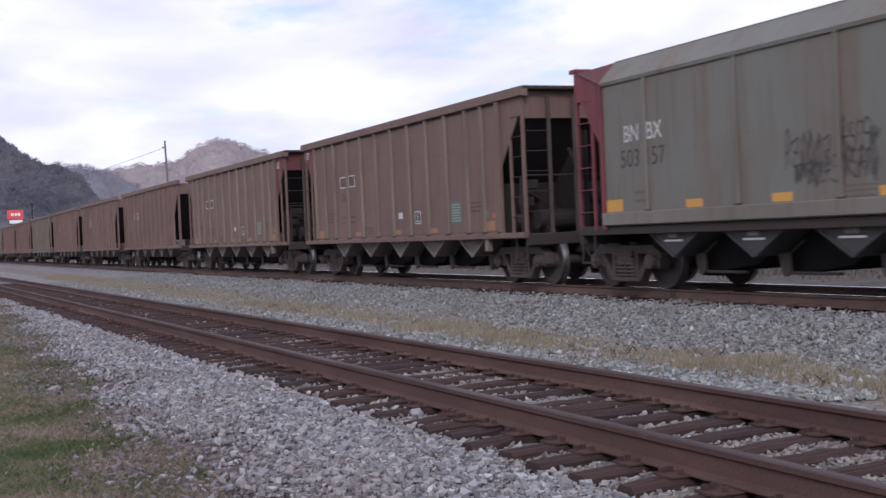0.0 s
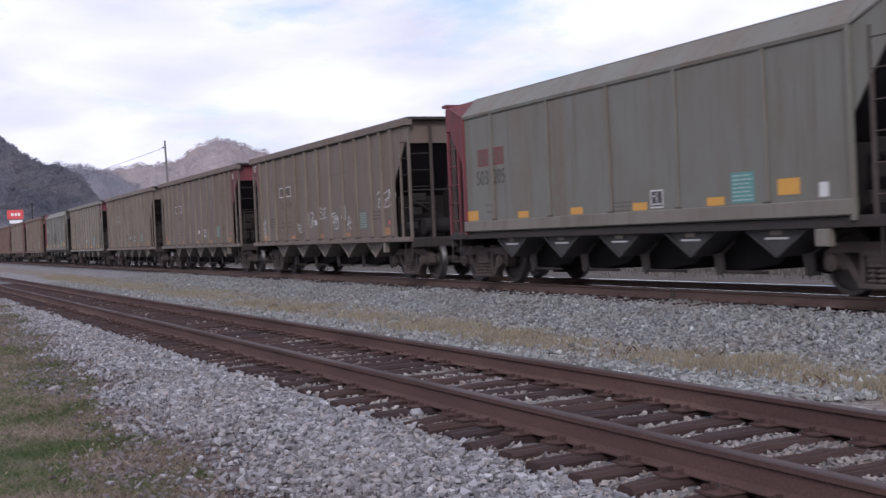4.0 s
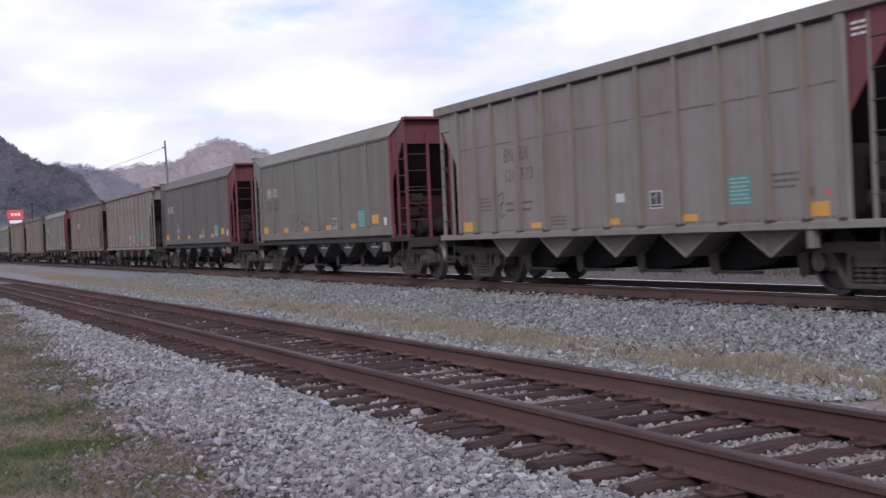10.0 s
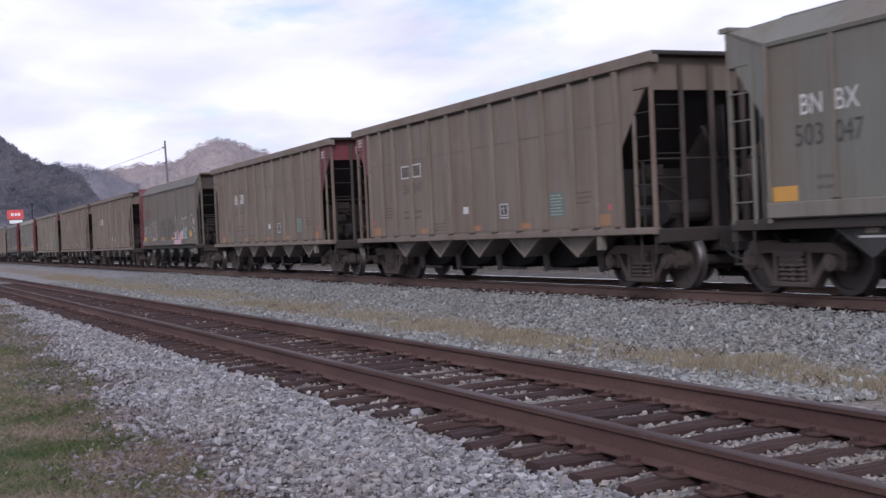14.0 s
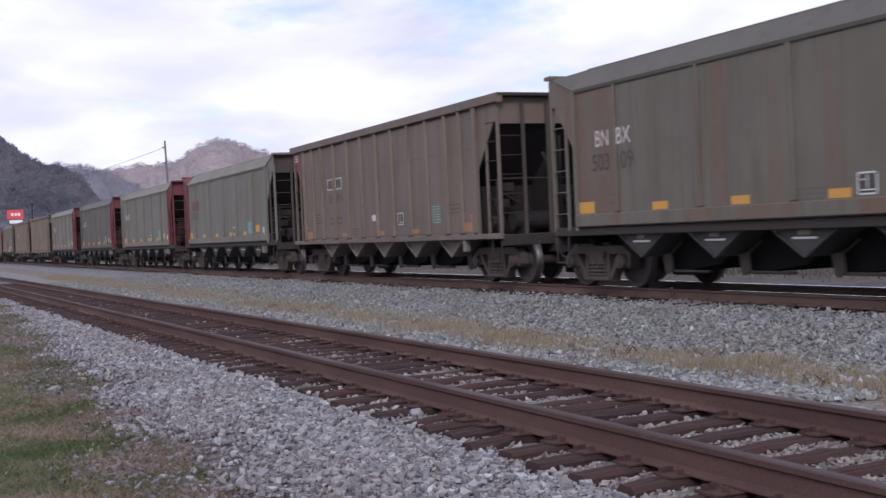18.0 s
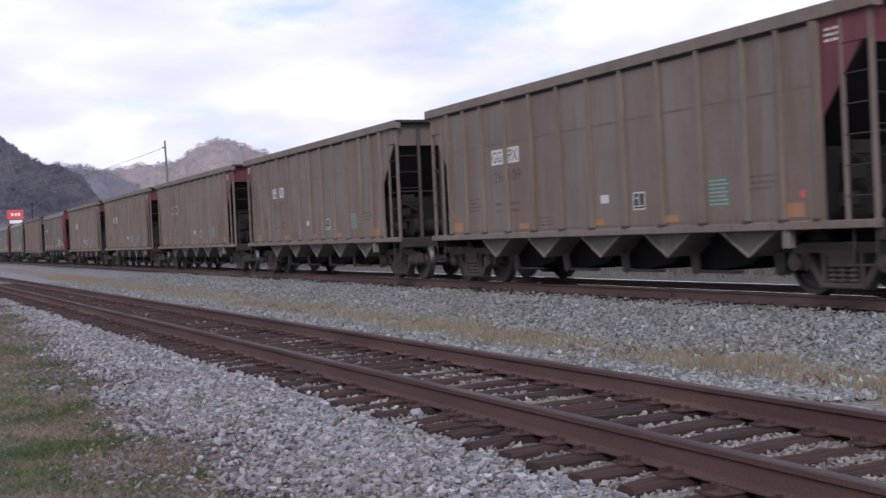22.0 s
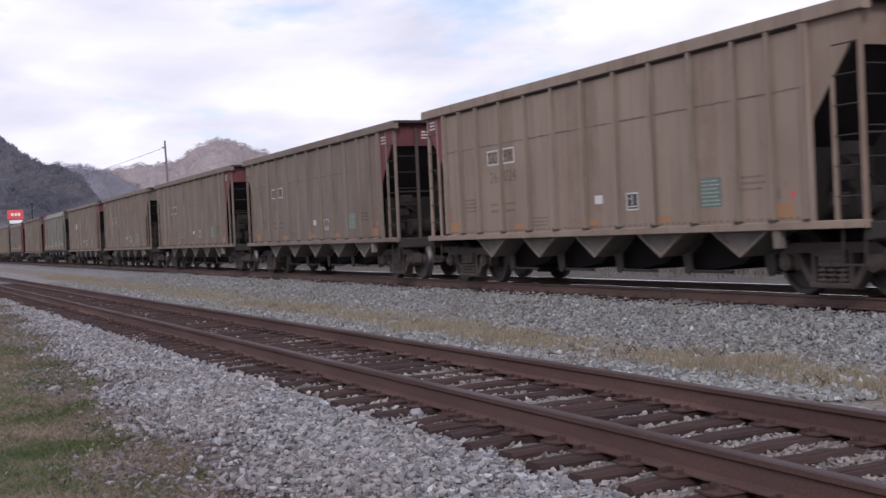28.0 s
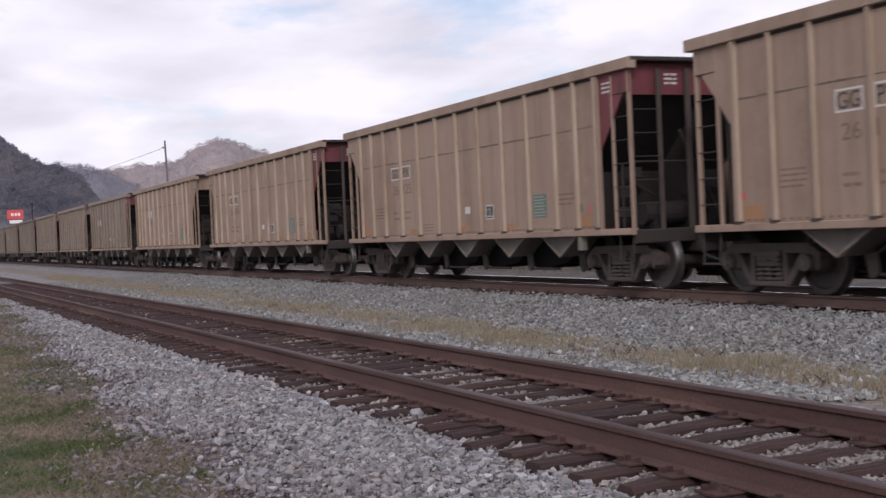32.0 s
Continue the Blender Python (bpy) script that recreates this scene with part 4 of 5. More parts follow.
def add_end(car, hl, hb, top, m, darkened, cap, crown=3.965):
    """All parts of the end at -x; hl: half length over the end, hb: half length of the full-height side."""
    def p(name, mesh, mat, label=""):
        return part(name, mesh, mat, car, label, m)
    zc = 3.37
    for s in (-1, 1):
        y0, y1 = s * (SHEET - 0.03), s * SHEET
        p("end_gusset", Mesh().slab([(-hb, 2.42), (-hl + 0.22, zc), (-hl + 0.03, zc), (-hl + 0.03, crown - 0.1), (-hl + 0.2, crown - 0.1), (-hb, top)], min(y0, y1), max(y0, y1)), paints["brown"])
        p("corner_post", Mesh().bar(-hl + 0.03, -hl + 0.10, s * 1.50 - 0.035, s * 1.50 + 0.035, 1.06, top + 0.03, 0.012), paints["brown"])
        p("ladder_post", Mesh().bar(-hl + 0.56, -hl + 0.615, s * 1.515 - 0.028, s * 1.515 + 0.028, 1.06, top - 0.06, 0.01), paints["brown"])
        p("body_post", Mesh().bar(-hb - 0.035, -hb + 0.045, s * 1.55 - 0.04, s * 1.55 + 0.04, 1.06, top, 0.012), paints["brown"])
        near = (s < 0) == (m is None)
        for i in range(6):
            z = 1.38 + i * 0.40
            if near:
                p("rung", Mesh().tube((-hl + 0.08, s * 1.53, z), (-hl + 0.60, s * 1.53, z), 0.010, 6), m_under)
            if i < 5 and near and m is not None:
                p("end_rung", Mesh().tube((-hl + 0.02, s * 1.47, z + 0.1), (-hl + 0.02, s * 0.93, z + 0.1), 0.010, 6), m_under)
        p("end_post", Mesh().bar(-hl + 0.02, -hl + 0.09, s * 0.92 - 0.035, s * 0.92 + 0.035, 1.02, top, 0.012), paints["brown"])
        st = Mesh().box(-hl + 0.08, -hl + 0.52, s * 1.52 - 0.03, s * 1.52 + 0.03, 0.46, 0.49)
        st.tube((-hl + 0.09, s * 1.52, 0.47), (-hl + 0.09, s * 1.5, 1.0), 0.016, 6).tube((-hl + 0.51, s * 1.52, 0.47), (-hl + 0.51, s * 1.5, 1.0), 0.016, 6)
        p("step", st, m_under)
        p("end_post", Mesh().bar(-hl + 0.02, -hl + 0.10, s * 0.32 - 0.045, s * 0.32 + 0.045, 1.02, top, 0.012), paints["brown"])
    p("end_sheet", Mesh().box(-hl + 0.12, -hl + 0.15, -1.49, 1.49, zc - 0.03, crown - 0.06), paints["brown"])
    p("slope_sheet", Mesh().slab([(-hl + 0.16, zc), (-hl + 0.20, zc + 0.03), (-hb + 1.5, 1.42), (-hb + 1.46, 1.38)], -1.49, 1.49), darkened)
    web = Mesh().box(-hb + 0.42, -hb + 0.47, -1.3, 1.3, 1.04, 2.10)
    # unseen centre plate, added to keep bright sky from showing through the end
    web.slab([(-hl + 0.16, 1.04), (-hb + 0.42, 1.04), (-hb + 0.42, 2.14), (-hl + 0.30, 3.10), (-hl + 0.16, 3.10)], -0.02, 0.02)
    p("bulkhead", web, m_bulk, "darkened lower bulkhead")
    p("shear_plate", Mesh().box(-hl + 0.02, -hb + 0.6, -1.49, 1.49, 0.985, 1.035), m_under)
    p("end_sill", Mesh().bar(-hl - 0.03, -hl + 0.10, -1.5, 1.5, 0.80, 1.04, 0.02), m_under)
    p("end_cap", Mesh().bar(-hl - 0.10, -hl + 0.16, -1.55, 1.55, crown - 0.075, crown, 0.015), cap)
    cp = Mesh().bar(-hl - 0.62, -hl, -0.09, 0.09, 0.78, 0.96, 0.02)
    cp.bar(-hl - 0.86, -hl - 0.55, -0.20, 0.10, 0.70, 1.02, 0.05).tube((-hl - 0.74, 0.12, 0.70), (-hl - 0.74, 0.12, 1.02), 0.075, 8)
    p("coupler", cp, m_truck, "knuckle coupler")
    ho = Mesh()
    pts = [Vector((-hl - 0.02, 0.25, 0.75)), Vector((-hl - 0.3, 0.3, 0.55)), Vector((-hl - 0.6, 0.22, 0.46)), Vector((-hl - 0.9, 0.1, 0.5))]
    for a, b2 in zip(pts, pts[1:]):
        ho.tube(a, b2, 0.025, 6)
    p("brake_hose", ho, m_wire)


def add_brakes(car, hl, hb, dark):
    rs = Mesh().tube((hl - 0.75, -0.9, 1.32), (hl - 0.75, 0.5, 1.32), 0.20, 14)
    rs.box(hl - 0.95, hl - 0.55, -0.75, -0.65, 1.03, 1.2).box(hl - 0.95, hl - 0.55, 0.25, 0.35, 1.03, 1.2)
    part("brake_reservoir", rs, dark, car, "horizontal brake air reservoir")
    cy = Mesh().tube((hl - 0.5, -0.1, 1.75), (hl - 0.5, 0.5, 1.75), 0.16, 14).box(hl - 0.62, hl - 0.38, 0.0, 0.4, 1.03, 1.62)
    part("brake_cylinder", cy, dark, car)
    dg = Mesh().tube((hl - 0.25, 0.5, 1.05), (hl - 0.30, -0.35, 2.75), 0.035, 8)
    dg.tube((hl - 0.2, -1.4, 2.2), (hl - 0.2, 1.4, 2.2), 0.02, 6)
    part("brake_rod", dg, m_under, car)
    pn = Mesh()
    for i, z in enumerate((1.25, 1.6, 1.95)):
        pn.bar(hl - 1.05, hl - 0.98, -1.25 + 0.1 * i, -0.95 + 0.12 * i, z, z + 0.2, 0.02)
    pn.tube((hl - 1.0, -1.1, 1.05), (hl - 1.0, -1.1, 2.2), 0.03, 6).tube((hl - 1.0, -0.2, 1.5), (hl - 1.0, -1.1, 2.0), 0.025, 6)
    part("brake_valve", pn, m_under, car)


def add_underframe(car, tips, plates, mat):
    part("centre_sill", Mesh().bar(-7.1, 7.1, -0.32, 0.32, 0.62, 0.98, 0.02), m_under, car)
    for tx in tips:
        m = Mesh().slab([(tx - 0.69, 0.965), (tx + 0.69, 0.965), (tx + 0.05, 0.575), (tx - 0.05, 0.575)], -1.40, 1.40)
        hp = part("hopper", m, mat, car, "V-shaped discharge hopper")
        rim = Mesh()
        for s in (-1, 1):
            rim.slab([(tx + s * 0.71, 0.965), (tx + s * 0.63, 0.965), (tx, 0.605), (tx, 0.56)], -1.43, -1.38)
        part("rim", rim, mat if plates else m_pale, hp)
        if plates:
            part("plate", Mesh().bar(tx - 0.12, tx + 0.12, -1.425, -1.402, 0.885, 0.955, 0.005), m_pale, hp, "tan plate")
            part("stripe", Mesh().box(tx - 0.25, tx + 0.25, -1.415, -1.402, 0.825, 0.855), m_white, hp, "white stripe")
    for i, tx in enumerate(tips):
        last = i == len(tips) - 1
        # the steep door sheets run far in under the car, with a stiffened lower edge
        far = [(tx + 0.6, 0.94)] if last else [(tx + 1.45, 0.95), (tx + 1.92, 0.66), (tx + 1.52, 0.44)]
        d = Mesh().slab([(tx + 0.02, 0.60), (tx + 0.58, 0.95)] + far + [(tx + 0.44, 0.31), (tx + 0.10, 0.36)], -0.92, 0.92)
        part("discharge_door", d, m_shaded_door, car, "darkened discharge door")
        lv = Mesh().slab([(tx + 0.20, 0.60), (tx + 0.44, 0.63), (tx + 0.46, 0.36), (tx + 0.36, 0.27), (tx + 0.27, 0.30)], -1.13, -1.10)
        lv.tube((tx + 0.44, -1.14, 0.60), (tx + 0.78, -1.14, 0.80), 0.014, 6)
        lv.bar(tx + 0.30, tx + (0.5 if last else 1.45), -1.10, -1.04, 0.30, 0.345, 0.01)
        part("door_lever", lv, m_under, car)


def corrugated(s):
    """A side sheet with its ribs pressed into it, in one piece."""
    out = [(-FRONT_SIDE, SHEET)]
    for x in sorted(RIBS):
        out += [(x - 0.06, SHEET), (x - 0.05, SHEET + 0.075), (x + 0.05, SHEET + 0.075), (x + 0.06, SHEET)]
    out[-1], out[0] = (REAR_SIDE, SHEET), (-FRONT_SIDE, SHEET)
    ring = [(x, s * y) for x, y in out] + [(REAR_SIDE, s * (SHEET - 0.03)), (-FRONT_SIDE, s * (SHEET - 0.03))]
    return Mesh().loft([[(x, y, z) for x, y in ring] for z in (1.0, 3.79)])


def distant_car():
    """A ribbed car that is only ever seen far down the line."""
    car = new("hopper_car")
    for s in (-1, 1):
        part("side_sheet", corrugated(s), paints["brown"], car)
        part("top_chord", Mesh().bar(-FRONT - 0.095, REAR + 0.095, s * 1.53 - 0.085, s * 1.53 + 0.085, 3.765, 3.955, 0.012), paints["brown"], car)
        part("side_sill", Mesh().bar(-FRONT, REAR, s * 1.53 - 0.075, s * 1.53 + 0.065, 0.955, 1.07, 0.01), paints["brown"], car)
    for m in (Matrix.Translation((0.07, 0, 0)), Matrix.Translation((-0.18, 0, 0)) @ TURN):
        for s in (-1, 1):
            y0, y1 = sorted((s * 1.50, s * SHEET))
            part("end_gusset", Mesh().slab([(-6.2, 2.42), (-6.98, 3.37), (-7.17, 3.37), (-7.17, 3.78), (-6.2, 3.78)], y0, y1), paints["brown"], car, m=m)
            part("corner_post", Mesh().bar(-7.17, -7.08, s * 1.49 - 0.05, s * 1.49 + 0.05, 1.06, 3.8, 0.012), paints["brown"], car, m=m)
        part("end_sheet", Mesh().box(-7.08, -7.05, -1.49, 1.49, 3.34, 3.8), paints["brown"], car, m=m)
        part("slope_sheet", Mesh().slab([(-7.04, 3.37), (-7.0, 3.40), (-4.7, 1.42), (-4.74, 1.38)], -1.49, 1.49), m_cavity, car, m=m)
        part("end_sill", Mesh().bar(-7.23, -6.2, -1.49, 1.49, 0.85, 1.03, 0.02), m_under, car, m=m)
    part("centre_sill", Mesh().bar(-7.7, 7.7, -0.32, 0.32, 0.62, 0.98, 0.02), m_under, car)
    for tx in HOPPERS:
        part("hopper", Mesh().slab([(tx - 0.69, 0.965), (tx + 0.69, 0.965), (tx + 0.05, 0.575), (tx - 0.05, 0.575)], -1.40, 1.40), m_hopper, car)
    for s in (-1, 1):
        add_bogie(car, BOGIES["R"][s > 0])
    return car


def pale_flanged_rib(mesh, foot):
    """A rib whose rear flange is paler than its front and whose foot is black."""
    me = mesh.data("rib", paints["brown"], m_pale, m_foot)
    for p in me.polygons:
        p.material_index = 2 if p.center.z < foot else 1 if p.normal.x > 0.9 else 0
    return me


def ribbed_car():
    car = new("hopper_car")
    part("side_sheet", Mesh().box(-FRONT_SIDE, REAR_SIDE, -SHEET, -SHEET + 0.03, 1.0, 3.79), paints["brown"], car)
    part("side_sheet", corrugated(1), paints["brown"], car)
    ring = [(-0.038, 0.0), (-0.030, -0.076), (0.030, -0.076), (0.038, 0.0)]
    rib = Mesh().loft([[(a, -SHEET + 0.004 + c, z) for a, c in ring] for z in (1.075, 3.775)])
    rib.box(-0.066, 0.066, -SHEET - 0.085, -SHEET, 1.06, 1.105)
    rib = pale_flanged_rib(rib, 1.107)
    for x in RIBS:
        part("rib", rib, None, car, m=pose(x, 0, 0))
    ws, r = Mesh(), random.Random(4)
    x = -6.08
    while x < 5.9:
        l = r.uniform(0.04, 0.25)
        ws.box(x, min(x + l, 5.95), -SHEET - 0.004, -SHEET + 0.001, 2.893 + r.uniform(-0.008, 0.006), 2.912 + r.uniform(-0.004, 0.01))
        x += l + r.uniform(0.0, 0.04)
    part("weld_seam", ws, m_seam, car)
    # dark strip added as the shade below the overhanging top chord
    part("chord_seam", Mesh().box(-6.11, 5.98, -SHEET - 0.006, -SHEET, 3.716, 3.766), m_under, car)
    rv = Mesh()
    for i in range(76):
        x = -6.05 + i * 0.1585
        rv.box(x - 0.014, x + 0.014, -SHEET - 0.014, -SHEET + 0.001, 1.105, 1.133)
    tagged(part("riveted_flange", rv, m_grime, car), kind="stuff")
    for s in (-1, 1):
        part("top_chord", Mesh().bar(-FRONT - 0.095, REAR + 0.095, s * 1.53 - 0.085, s * 1.53 + 0.085, 3.765, 3.955, 0.012), paints["brown"], car)
        part("side_sill", Mesh().bar(-FRONT, REAR, s * 1.53 - 0.075, s * 1.53 + 0.065, 0.955, 1.07, 0.01), paints["brown"], car)
    part("jacking_pad", Mesh().bar(5.15, 5.30, -1.57, -1.45, 0.70, 0.955, 0.01), m_sill, car)
    for m in (None, TURN):
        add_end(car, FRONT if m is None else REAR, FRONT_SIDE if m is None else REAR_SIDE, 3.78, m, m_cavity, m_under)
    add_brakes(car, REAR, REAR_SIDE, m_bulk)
    add_underframe(car, HOPPERS, False, m_hopper)
    for s in (-1, 1):
        add_bogie(car, BOGIES["R"][s > 0])
    return car


def smooth_car():
    car = new("hopper_car")
    hb, hl = 5.95, 6.9
    for s in (-1, 1):
        part("side_sheet", Mesh().box(-hb, hb, min(s * SHEET, s * (SHEET - 0.03)), max(s * SHEET, s * (SHEET - 0.03)), 1.10, 3.60), paints["green"], car)
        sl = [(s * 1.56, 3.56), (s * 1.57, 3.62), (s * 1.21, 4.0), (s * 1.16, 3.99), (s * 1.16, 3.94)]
        part("coaming", Mesh().loft([[(x, y, z) for y, z in sl] for x in (-hb, hb)]), m_coaming, car, "sloping top coaming")
        part("side_sill", Mesh().bar(-hb - 0.02, hb + 0.02, s * 1.55 - 0.05, s * 1.55 + 0.05, 1.13, 1.345, 0.01), m_sill, car, "pale scuffed side sill")
        part("under_beam", Mesh().bar(-6.9, 6.9, s * 1.47 - 0.06, s * 1.47 + 0.06, 0.965, 1.125, 0.01), m_under, car)
        part("cap_strip", Mesh().bar(-hb, hb, s * 1.17 - 0.05, s * 1.17 + 0.05, 3.97, 4.015, 0.01), paints["green"], car)
    rib = pale_flanged_rib(Mesh().bar(-0.040, 0.040, -SHEET - 0.040, -SHEET + 0.002, 1.35, 3.57, 0.010).box(-0.06, 0.06, -SHEET - 0.042, -SHEET, 1.345, 1.375), 1.376)
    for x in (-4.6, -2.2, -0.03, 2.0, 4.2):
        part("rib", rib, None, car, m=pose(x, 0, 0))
    part("jacking_pad", Mesh().bar(5.2, 5.45, -1.57, -1.45, 0.72, 0.96, 0.01), m_sill, car)
    for m in (None, TURN):
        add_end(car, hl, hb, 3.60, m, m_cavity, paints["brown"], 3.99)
        for s in (-1, 1):
            a = [(-hb - 0.002, s * 1.56, 3.585), (-hb - 0.002, s * 1.56, 3.62), (-hb - 0.002, s * 1.20, 4.0), (-hb - 0.002, s * 1.17, 4.01)]
            e = [(-hl + 0.1, s * 1.54, 3.90), (-hl + 0.1, s * 1.54, 3.935), (-hl + 0.1, s * 1.20, 3.98), (-hl + 0.1, s * 1.17, 3.96)]
            part("end_coaming", Mesh().loft([a, e]), paints["brown"], car, m=m)
    add_brakes(car, hl, hb, m_bulk)
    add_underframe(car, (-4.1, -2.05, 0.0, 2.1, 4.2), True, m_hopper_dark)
    for s in (-1, 1):
        add_bogie(car, BOGIES["S"][s > 0])
    return car


text_cache = {}


def lettering(s):
    """Flat letters in the x-z plane, one unit high, from 0 to 1 in x."""
    if s not in text_cache:
        cu = bpy.data.curves.new("letters", "FONT")
        cu.body = s
        ob = bpy.data.objects.new("letters", cu)
        me = bpy.data.meshes.new_from_object(ob)
        bpy.data.objects.remove(ob)
        co = np.empty(len(me.vertices) * 3)
        me.vertices.foreach_get("co", co)
        co = co.reshape(-1, 3)
        lo, hi = co.min(0), co.max(0)
        co = (co - lo) / np.maximum(hi - lo, 1e-6)
        me.vertices.foreach_set("co", np.stack([co[:, 0], np.zeros(len(co)), co[:, 1]], -1).ravel())
        me.materials.clear()
        me.materials.append(m_black)
        me.update()
        text_cache[s] = me
    return text_cache[s]


def text(car, s, x0, x1, z0, z1, mat, name="lettering"):
    ob = part(name, lettering(s), None, car, m=Matrix.Translation((x0, -SHEET - 0.006, z0)) @ Matrix.Diagonal((x1 - x0, 1, z1 - z0, 1)))
    paint_of(ob, mat)


def patch_mesh(w, h):
    key = ("patch", round(w, 3), round(h, 3))
    if key not in text_cache:
        text_cache[key] = Mesh().box(0, w, -0.004, 0, 0, h).data("patch", m_white)
    return text_cache[key]


def patch(car, name, x0, x1, z0, z1, mat, out=0.0):
    ob = part(name, patch_mesh(x1 - x0, z1 - z0), None, car, m=pose(x0, -SHEET - out, z0))
    paint_of(ob, mat)
    return ob


def framed(car, x0, x1, z0, z1, fill):
    """A white outline box."""
    key = ("frame", round(x1 - x0, 3), round(z1 - z0, 3))
    if key not in text_cache:
        w, h, t = x1 - x0, z1 - z0, 0.028
        m = Mesh().box(0, w, -0.004, 0, 0, t).box(0, w, -0.004, 0, h - t, h).box(0, t, -0.004, 0, t, h - t).box(w - t, w, -0.004, 0, t, h - t)
        text_cache[key] = m.data("mark_frame", m_white)
    part("mark_frame", text_cache[key], None, car, "white painted outline", m=pose(x0, -SHEET, z0))
    if fill:
        patch(car, "mark_panel", x0 + 0.028, x1 - 0.028, z0 + 0.028, z1 - 0.028, m_white)


def fixed_mesh(key, build):
    if key not in text_cache:
        text_cache[key] = build()
    return text_cache[key]


def chart_mesh():
    m = Mesh().box(0, 0.36, -0.004, 0, 0, 0.025).box(0, 0.36, -0.004, 0, 0.275, 0.30).box(0, 0.025, -0.004, 0, 0, 0.30).box(0.335, 0.36, -0.004, 0, 0, 0.30)
    return m.box(0.06, 0.30, -0.004, 0, 0.055, 0.075).box(0.17, 0.19, -0.004, 0, 0.09, 0.26).box(0.07, 0.13, -0.004, 0, 0.19, 0.21).data("chart_frame", m_white)


def line_mesh(rows, w, step, t, name, mat, seed):
    r = random.Random(seed)
    m = Mesh()
    for i in range(rows):
        x = 0.0
        while x < w - 0.05:
            l = r.uniform(0.05, 0.18)
            m.box(x, min(x + l, w), -0.003, 0, i * step, i * step + t)
            x += l + 0.03
    return m.data(name, mat)


# hand-drawn shapes of sprayed letters, as runs of points in a unit square
SHAPES = [
    [[(0, 0), (0.1, 1), (0.6, 0.95), (0.75, 0.6), (0.3, 0.5), (0.9, 0.4), (0.8, 0.05), (0, 0)], [(0.25, 0.2), (0.55, 0.22)], [(0.3, 0.75), (0.5, 0.75)]],
    [[(0, 0), (0.3, 1), (0.7, 1), (1, 0), (0.72, 0), (0.62, 0.3), (0.38, 0.3), (0.28, 0), (0, 0)], [(0.45, 0.5), (0.55, 0.5), (0.5, 0.75), (0.45, 0.5)]],
    [[(0, 0.1), (0, 1), (0.3, 1), (0.35, 0.35), (0.65, 0.35), (0.7, 1), (1, 0.95), (0.95, 0), (0.1, 0), (0, 0.1)]],
    [[(0, 0), (0, 1), (0.95, 1), (0.95, 0.75), (0.35, 0.72), (0.35, 0.58), (0.8, 0.58), (0.8, 0.38), (0.35, 0.36), (0.35, 0.25), (1, 0.25), (1, 0), (0, 0)]],
    [[(1, 0.9), (0.6, 1), (0.1, 0.9), (0, 0.55), (0.55, 0.45), (0.1, 0.3), (0, 0.05), (0.7, 0), (1, 0.25), (0.9, 0.55), (0.45, 0.7), (1, 0.9)]],
    [[(0, 0.5), (0.15, 0.95), (0.5, 1.02), (0.9, 0.9), (1, 0.5), (0.85, 0.1), (0.5, 0), (0.12, 0.1), (0, 0.5)], [(0.35, 0.5), (0.5, 0.7), (0.65, 0.5), (0.5, 0.3), (0.35, 0.5)]],
]
HAND = [
    [[(0, 0.1), (0.2, 0.9), (0.4, 0.2), (0.55, 0.8), (0.7, 0.3), (1, 0.7)]],
    [[(0.1, 0), (0.3, 1), (0.8, 0.75), (0.3, 0.5), (0.9, 0.1)], [(0, 0.4), (1, 0.55)]],
    [[(0.9, 0.85), (0.3, 1), (0.1, 0.6), (0.8, 0.45), (0.7, 0.05), (0, 0.1)]],
    [[(0, 0.8), (0.9, 0.95), (0.2, 0.1), (1, 0.2)], [(0.2, 0.5), (0.75, 0.55)]],
    [[(0.5, 1), (0.1, 0.5), (0.5, 0), (0.9, 0.5), (0.5, 1)], [(0.5, 1.1), (0.45, -0.15)]],
]


def sprayed(runs, w, smooth):
    """Ribbons of paint along runs of points."""
    m = Mesh()
    for layer, run in enumerate(runs):
        P = [Vector(p) for p in run]
        pts = []
        if smooth:
            for i in range(len(P) - 1):
                a, b2, c, d = P[max(i - 1, 0)], P[i], P[i + 1], P[min(i + 2, len(P) - 1)]
                for q in range(6):
                    t = q / 6
                    pts.append(0.5 * (2 * b2 + (c - a) * t + (2 * a - 5 * b2 + 4 * c - d) * t * t + (3 * b2 - a - 3 * c + d) * t ** 3))
            pts.append(P[-1])
        else:
            pts = P
        n = len(pts)
        left, right = [], []
        for j, p in enumerate(pts):
            d = (pts[min(j + 1, n - 1)] - pts[max(j - 1, 0)])
            d = d.normalized() if d.length > 1e-6 else Vector((1, 0))
            o = Vector((-d.y, d.x)) * w
            left.append((p.x + o.x, -0.0004 * layer, p.y + o.y))
            right.append((p.x - o.x, -0.0004 * layer, p.y - o.y))
        m.add(left + right, [(j, j + 1, n + j + 1, n + j) for j in range(n - 1)])
    return m


def daub(car, pts, mat, depth):
    """A filled patch of spray paint."""
    m = Mesh().add([(x, 0, z) for x, z in pts], [tuple(range(len(pts)))])
    part("graffiti_fill", m, mat, car, "filled patch of spray paint", pose(0, -SHEET - depth, 0))


